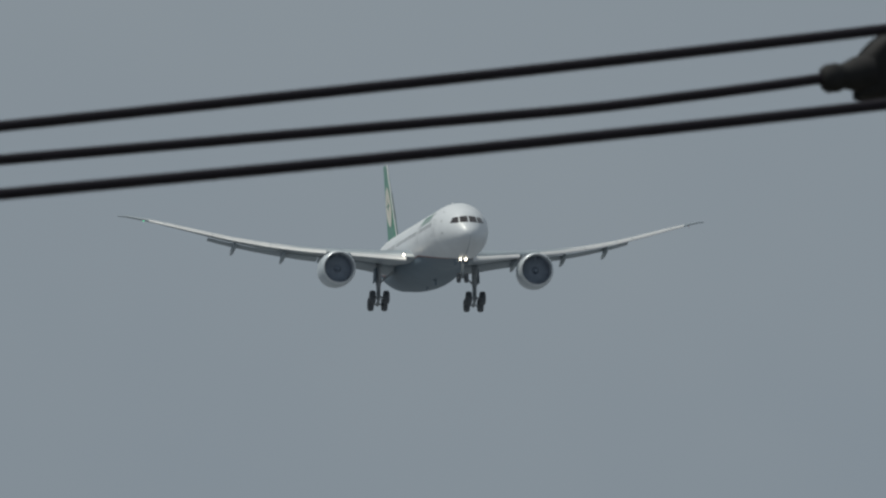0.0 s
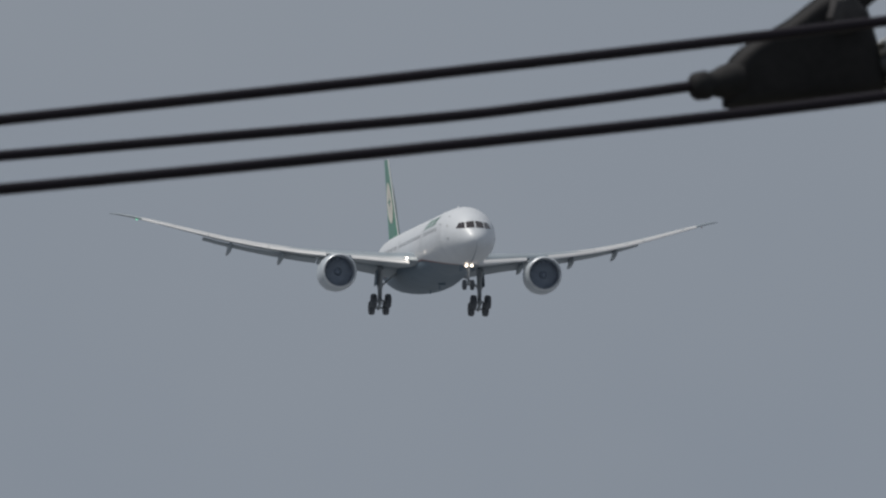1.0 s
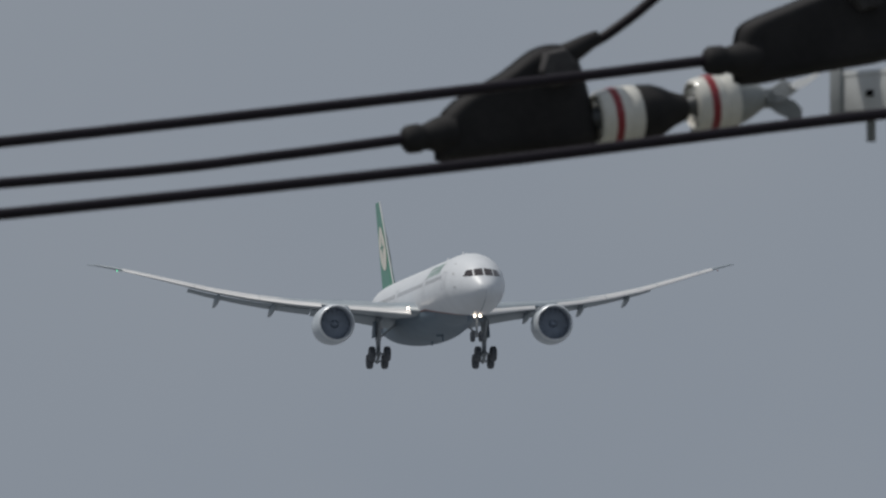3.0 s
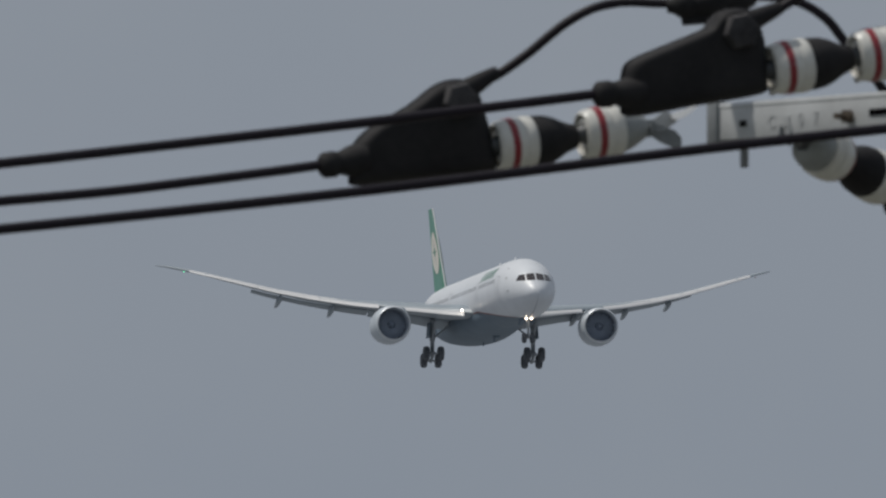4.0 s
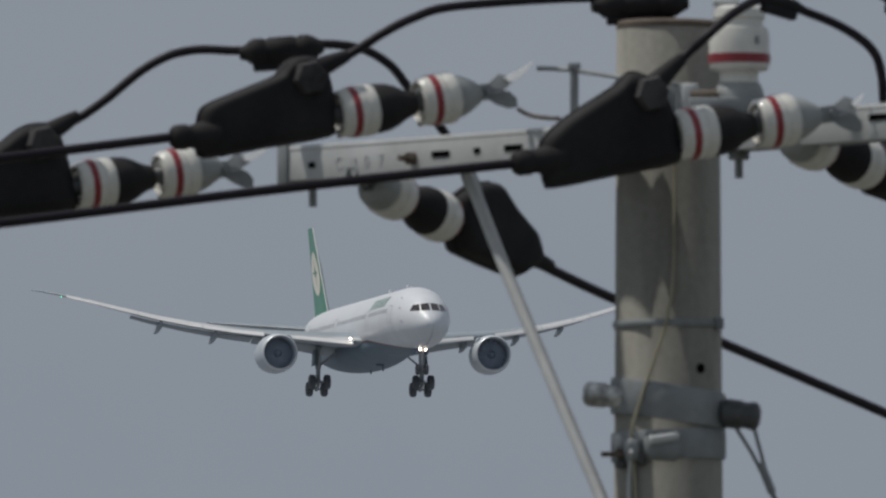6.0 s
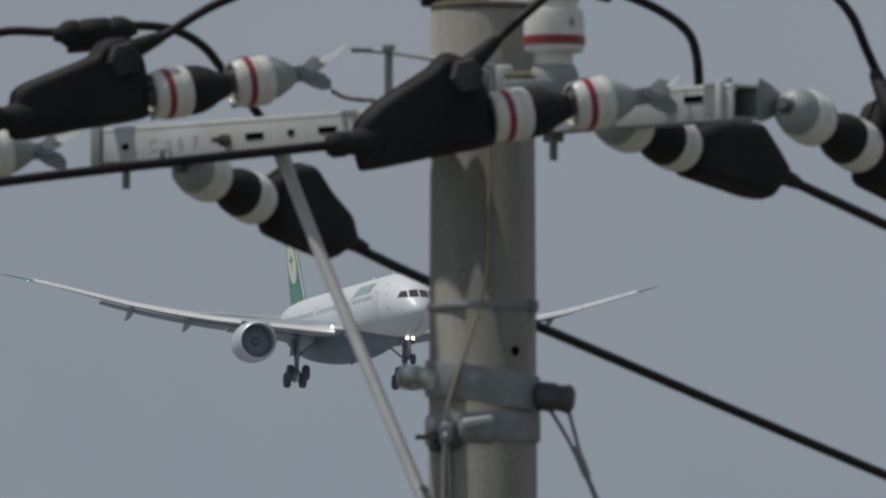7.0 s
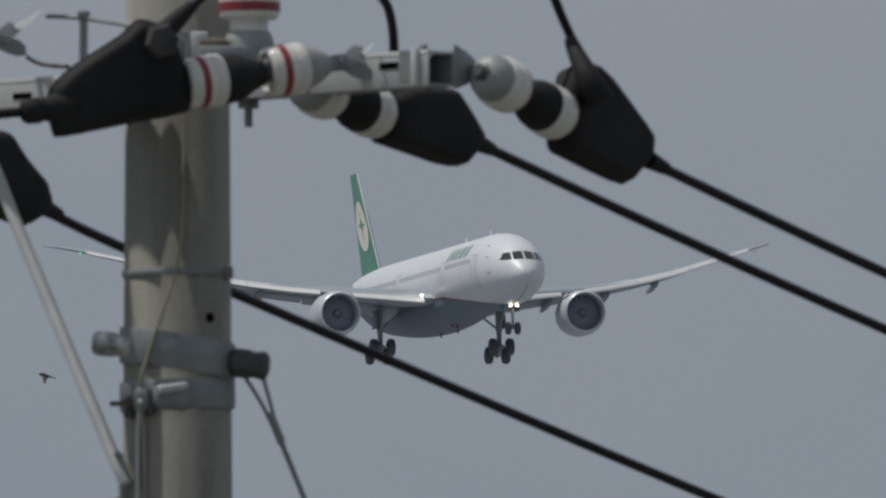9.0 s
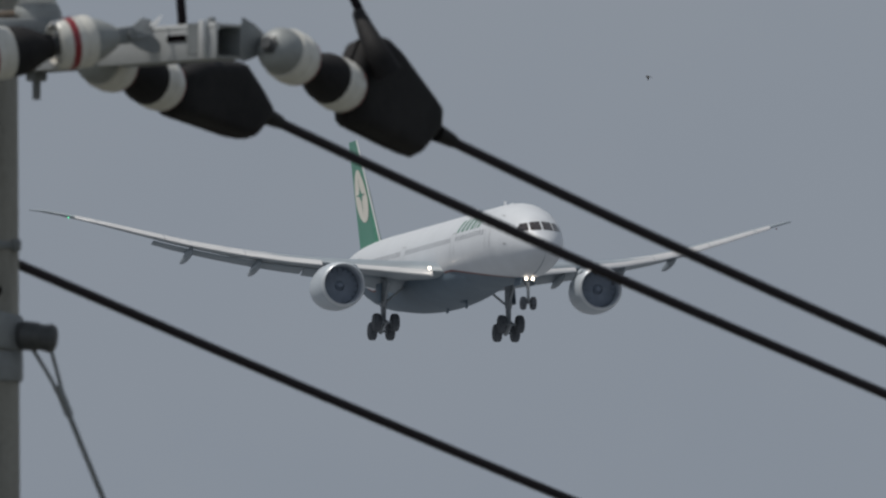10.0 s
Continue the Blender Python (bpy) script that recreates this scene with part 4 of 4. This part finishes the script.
    part("intake_lip", rings(bmesh.new(), [[(r * cos(2 * pi * k / 56), a, r * sin(2 * pi * k / 56)) for k in range(56)] for a, r in lip], caps=False), LIP, eng, "bright metal intake lip", 60)
    part("intake_duct", rings(bmesh.new(), [[(r * cos(2 * pi * k / 48), a, r * sin(2 * pi * k / 48)) for k in range(48)] for a, r in ((0.4, 1.455), (1.0, 1.44), (1.6, 1.43))], caps=False), INTAKE_HAZED, eng, "", 60)
    part("fan_case", lathe([(1.55, 1.43), (1.75, 1.43), (1.75, 0.01)], 40, "Y"), BLADE_HAZED, eng)
    part("spinner", lathe([(0.78, 0.01), (0.86, 0.12), (1.1, 0.28), (1.45, 0.40), (1.55, 0.40)], 24, "Y"), BLADE_HAZED, eng, "grey spinner cone", 60)
    bladebm = bmesh.new()
    for k in range(18):
        loops = []
        for i in range(6):
            r = 0.38 + 1.0 * i / 5
            tw = 0.20 + 0.25 * i / 5
            w = 0.16 + 0.07 * sin(pi * i / 5)
            loops.append([Matrix.Rotation(2 * pi * k / 18, 3, "Y") @ Vector((w * q * cos(tw) + 0.05 * i / 5, 1.30 + w * q * sin(tw) + h, r)) for q, h in ((-1, 0), (0, -0.012), (1, 0), (0, 0.012))])
        rings(bladebm, loops)
    tagged(part("fan", bladebm, BLADE_HAZED, eng, "ring of dark fan blades", 60), kind="stuff")
    part("exhaust_core", lathe([(4.6, 0.95), (5.8, 0.78), (6.6, 0.55), (7.4, 0.12), (7.4, 0.01)], 32, "Y"), STRUT_HAZED, eng, "", 60)
    # pylon
    loops = []
    for i in range(7):
        t = i / 6
        y = 1.4 + 6.2 * t
        h1 = 1.60 + 0.62 * min(1, t * 1.7)
        w = 0.08 + 0.18 * sin(pi * min(1, t + 0.15))
        loops.append([(-w, y, 1.2), (w, y, 1.2), (w * 0.8, y, h1), (-w * 0.8, y, h1)])
    part("pylon", rings(bmesh.new(), loops), NACELLE, eng, "", 50)
    part("cowl_strake", block((0.05, 1.4, 0.45), 0.02, pose(-sgn * 1.28, 1.6, 1.42, 0, -sgn * -42, 0)), NACELLE, eng)

# fin
loops = []
for i in range(12):
    t = i / 11
    z = 2.4 + 8.95 * t
    lead = 51.4 + 8.2 * t
    c = 6.9 - 4.3 * t
    loops.append([Vector((b, lead + a - MIDSHIP, z)) for a, b in foil(c, 0.095 - 0.01 * t, 12)])
fin = part("fin", rings(bmesh.new(), loops), GREEN, airliner, "tall green fin with a pale emblem", 60)


def fin_side(t, k, sgn, out=0.02):
    """A place on the fin: t up, k along the chord."""
    c, z, lead, th = 6.9 - 4.3 * t, 2.4 + 8.95 * t, 51.4 + 8.2 * t, 0.095 - 0.01 * t
    y = 5 * th * (0.2969 * sqrt(k) - 0.126 * k - 0.3516 * k * k + 0.2843 * k ** 3 - 0.1036 * k ** 4) * c
    return Vector((sgn * (y * (1.0 if sgn > 0 else 0.75) + out) + c * 0.02 * sin(pi * k), lead + c * k - MIDSHIP, z))


for sgn in (1, -1):
    def oval(t0, k0, rt, rk, out, n=28, spikes=False):
        loops = []
        for q in (0.02, 0.35, 0.7, 1.0):
            lp = []
            for i in range(n):
                a = 2 * pi * i / n
                r = q * ((1.0 if i % 7 == 0 else 0.28) if spikes else 1)
                lp.append(fin_side(t0 + rt * r * sin(a), max(0.02, min(0.97, k0 + rk * r * cos(a))), sgn, out))
            loops.append(lp)
        return rings(bmesh.new(), loops, caps=False)
    part("emblem_disc", oval(0.50, 0.50, 0.24, 0.42, 0.03), LOGO_WHITE, fin, "pale oval emblem", 60)
    part("emblem_star", oval(0.51, 0.52, 0.19, 0.34, 0.05, spikes=True), GREEN, fin, "green star in the emblem", 0)
bm = bmesh.new()
rings(bm, [[Vector((w, 51.4 + 8.2 * t + o - MIDSHIP, 2.4 + 8.95 * t)) for w, o in ((-0.07, 0.10), (-0.03, -0.03), (0.03, -0.03), (0.07, 0.10))] for t in [i / 10 for i in range(11)]])
part("fin_edge", bm, SLAT, fin, "pale metal leading edge")


# landing gear
def wheel(parent, m, r, w):
    hub = thing("wheel", "", "")
    hub.parent = parent
    hub.matrix_basis = m
    part("tyre", lathe([(-w / 2, r * 0.62), (-w / 2, r * 0.85), (-w * 0.36, r * 0.97), (-w * 0.15, r), (w * 0.15, r), (w * 0.36, r * 0.97), (w / 2, r * 0.85), (w / 2, r * 0.62)], 28, "X"), TYRE_HAZED, hub, "black tyre", 50)
    part("rim", lathe([(-w * 0.42, 0.02), (-w * 0.42, r * 0.2), (-w * 0.3, r * 0.55), (-w * 0.45, r * 0.62), (w * 0.45, r * 0.62), (w * 0.3, r * 0.55), (w * 0.42, r * 0.2), (w * 0.42, 0.02)], 20, "X"), STRUT_HAZED, hub, "grey rim", 50)


MAIN_S, BOGIE_Z = 31.0, -5.02
for sgn in (1, -1):
    leg = thing("main_gear", "", "")
    leg.parent = airliner
    leg.matrix_basis = Matrix.Translation(at_station(MAIN_S, sgn * 4.9, 0))
    part("strut", tube([(0, 0, -1.4), (0, 0, -3.4), (0, 0, BOGIE_Z + 0.1)], 0.24, 16, 3, r2=0.19), STRUT_HAZED, leg)
    part("oleo_sleeve", lathe([(-3.5, 0.2), (-3.45, 0.27), (-2.0, 0.29), (-1.4, 0.3)], 16, "Z"), STRUT_HAZED, leg)
    part("bogie_beam", tube([(0, -0.92, BOGIE_Z + 0.38), (0, 0, BOGIE_Z), (0, 0.92, BOGIE_Z - 0.38)], 0.15, 12, 3), STRUT_HAZED, leg)
    part("side_brace", tube([(-sgn * 0.05, 0.1, -3.3), (-sgn * 1.0, 0.3, -2.5), (-sgn * 2.0, 0.4, -1.7)], 0.09, 10, 3), STRUT_HAZED, leg)
    part("drag_brace", tube([(0, -0.1, -3.5), (0, -1.1, -2.5), (0, -2.0, -1.7)], 0.10, 10, 3), STRUT_HAZED, leg)
    part("torque_link", block((0.14, 0.5, 0.5), 0.04, pose(0, 0.4, -4.2, 40, 0, 0)), STRUT_HAZED, leg)
    part("gear_door", block((0.07, 1.7, 1.5), 0.03, pose(sgn * 0.36, 0.15, -2.45, 0, sgn * -4, 0)), BELLY_HAZED, leg, "grey gear door")
    for dy, dz in ((-0.72, 0.30), (0.72, -0.30)):
        part("axle", tube([(-0.75, dy, BOGIE_Z + dz), (0.75, dy, BOGIE_Z + dz)], 0.09), STRUT_HAZED, leg)
        for dx in (-0.70, 0.70):
            wheel(leg, Matrix.Translation((dx, dy, BOGIE_Z + dz)), 0.69, 0.54)
nose = thing("nose_gear", "", "")
nose.parent = airliner
nose.matrix_basis = Matrix.Translation(at_station(5.6, 0, 0))
part("strut", tube([(0, 0.1, -2.6), (0, 0.0, -3.8), (0, 0, -4.75)], 0.14, 14, 3, r2=0.10), STRUT_HAZED, nose)
part("drag_brace", tube([(0, 0.1, -3.7), (0, 1.0, -3.1), (0, 1.5, -2.7)], 0.07), STRUT_HAZED, nose)
part("axle", tube([(-0.42, 0, -4.75), (0.42, 0, -4.75)], 0.07), STRUT_HAZED, nose)
for dx in (-0.38, 0.38):
    wheel(nose, Matrix.Translation((dx, 0, -4.75)), 0.5, 0.36)
for sgn in (1, -1):
    part("nose_gear_door", block((0.05, 2.0, 0.75), 0.02, pose(sgn * 0.52, 1.0, -3.0, 0, sgn * -10, 0)), BELLY_HAZED, nose, "grey gear door")
    bm = lathe([(0, 0.02), (-0.03, 0.06), (-0.05, 0.085), (0.1, 0.075), (0.18, 0.03)], 18, "Y")
    bm.transform(pose(sgn * 0.26, -0.45, -2.95))
    part("landing_light", bm, LAMP_GLOW, nose, "bright landing light")
part("light_bracket", block((0.5, 0.3, 0.12), 0.02, pose(0, -0.2, -2.97)), STRUT_HAZED, nose)



# red beacons under the belly and on the crown: a lamp in a short hood, turning on an upright spindle
BEACONS = []
for home, size in ((at_station(24.6, 0, -3.34), 1.0), (hull(10.0, 0, 0.02), 0.45)):
    part("beacon_base", lathe([(-0.16, 0.02), (-0.16, 0.15), (0.16, 0.15), (0.16, 0.02)], 20, "Z"), BELLY_HAZED if size > 0.5 else WHITE, airliner, "beacon base").matrix_basis = Matrix.Translation(home) @ Matrix.Diagonal((size * 0.6, size * 0.6, size, 1))
    rotor = part("beacon_hood", rings(bmesh.new(), [[(size * r * cos(2 * pi * k / 20), size * y, size * r * sin(2 * pi * k / 20)) for k in range(20)] for y, r in ((-0.10, 0.02), (-0.10, 0.17), (-0.60, 0.17), (-0.60, 0.155), (-0.12, 0.155), (-0.12, 0.02))], caps=False), BELLY_HAZED if size > 0.5 else WHITE, airliner, "hood of a turning beacon")
    rotor.matrix_basis = Matrix.Translation(home)
    part("beacon_lamp", lathe([(size * a, size * r) for a, r in ((-0.125, 0.15), (-0.14, 0.15), (-0.17, 0.08), (-0.17, 0.01))], 20, "Y"), BEACON_GLOW, rotor, "bright red lamp")
    BEACONS.append((rotor, home))


# ---- small birds flying past ----
bird = thing("bird", "small dark bird in flight with lowered wings", "bird", "birds in flight")
part("body", lathe([(-0.042, 0.003), (-0.034, 0.010), (-0.012, 0.014), (0.018, 0.011), (0.04, 0.005), (0.06, 0.002)], 14), FEATHER, bird)
part("tail", rings(bmesh.new(), [[(0.04, -0.005, 0.0), (0.04, 0.005, 0.0), (0.04, 0.005, 0.003), (0.04, -0.005, 0.003)], [(0.075, -0.01, 0.0), (0.075, 0.01, 0.0), (0.075, 0.01, 0.002), (0.075, -0.01, 0.002)]]), FEATHER, bird)
for sgn in (1, -1):
    loops = []
    for i in range(6):
        t = i / 5
        c = 0.042 * (1 - 0.75 * t)
        loops.append([(-0.022 + 0.03 * t + c * q, sgn * (0.008 + 0.065 * t), -0.014 * t * sgn - 0.04 * t + h) for q, h in ((0, 0), (0.5, 0.004), (1, 0), (0.5, -0.003))])
    part("wing", rings(bmesh.new(), loops), FEATHER, bird)

far_birds = [copy_thing(bird, Matrix.Identity(4)) for _ in range(2)]
for flyer in far_birds:
    flyer.scale = (0.42, 0.42, 0.42)
    tagged(flyer, "tiny dark bird gliding far off in the haze")


# ---- what moves ----
def motions():
    walk(airliner, [
        # flight rows
        (0, pose(-128.21, 1730.40, 101.19, -1.95, 0.17, 12.30)),
        (0.5, pose(-119.20, 1699.09, 99.76, -1.51, 0.47, 12.23)),
        (1, pose(-110.55, 1667.93, 98.45, -1.03, 0.41, 12.15)),
        (1.5, pose(-101.96, 1636.75, 97.07, -0.71, -0.04, 12.11)),
        (2, pose(-93.17, 1606.01, 95.54, -0.78, -0.66, 12.15)),
        (2.5, pose(-85.09, 1575.29, 93.92, -0.96, -0.72, 12.18)),
        (2.7, pose(-82.02, 1563.55, 93.30, -0.99, -0.67, 12.15)),
        (3.8, pose(-63.73, 1593.35, 96.03, -0.87, -0.04, 11.86)),
        (4, pose(-60.38, 1642.11, 98.91, -0.79, 0.04, 11.83)),
        (4.5, pose(-52.17, 1699.05, 102.58, -0.41, 0.06, 11.80)),
        (5, pose(-43.67, 1662.02, 100.90, -0.02, -0.12, 11.77)),
        (5.5, pose(-35.37, 1625.11, 98.95, 0.12, -0.20, 11.75)),
        (6, pose(-27.10, 1588.40, 96.87, 0.02, -0.19, 11.76)),
        (6.2, pose(-23.77, 1573.80, 96.00, -0.04, -0.10, 11.78)),
        (7.3, pose(-6.19, 1492.60, 91.06, -0.31, 0.66, 11.98)),
        (7.5, pose(-2.88, 1479.08, 90.32, -0.39, 0.70, 12.02)),
        (8, pose(5.24, 1441.67, 88.31, -0.68, 0.20, 12.15)),
        (8.5, pose(13.35, 1404.34, 86.30, -0.87, -0.47, 12.24)),
        (9, pose(21.60, 1367.42, 84.50, -0.78, -0.87, 12.25)),
        (9.5, pose(29.39, 1331.19, 82.69, -0.71, -0.68, 12.30)),
        (10, pose(37.22, 1295.41, 80.72, -0.82, 0.11, 12.41)),
        # end rows
    ])
    # each beacon turns once in 1.417 s
    for rotor, home in BEACONS:
        walk(rotor, [(i * 0.25, Matrix.Translation(home) @ pose(0, 0, 0, 0, 0, -10 + (i * 0.25 - 0.66) * 360 / 1.417)) for i in range(41)])
    # the bird crosses low behind the pole, on a straight line
    walk(bird, [(t, Matrix.Translation(P(9128 - 885 * t, 3090 - 263 * t, 85.0)) @ pose(0, 0, 0, 25, 16, 0)) for t in (0.0, 2.5, 5.0, 7.5, 10.0)])
    # two smaller ones glide by higher up
    for flyer, u, v, du, dv, t0 in ((far_birds[0], 936, 445, -910, 140, 7.5), (far_birds[1], 2604, 241, -578, -96, 10.0)):
        walk(flyer, [(t, Matrix.Translation(P(u + du * (t - t0), v + dv * (t - t0), 85.0)) @ pose(0, 0, 0, 0, 8, 0)) for t in (0.0, 2.5, 5.0, 7.5, 10.0)])


motions()
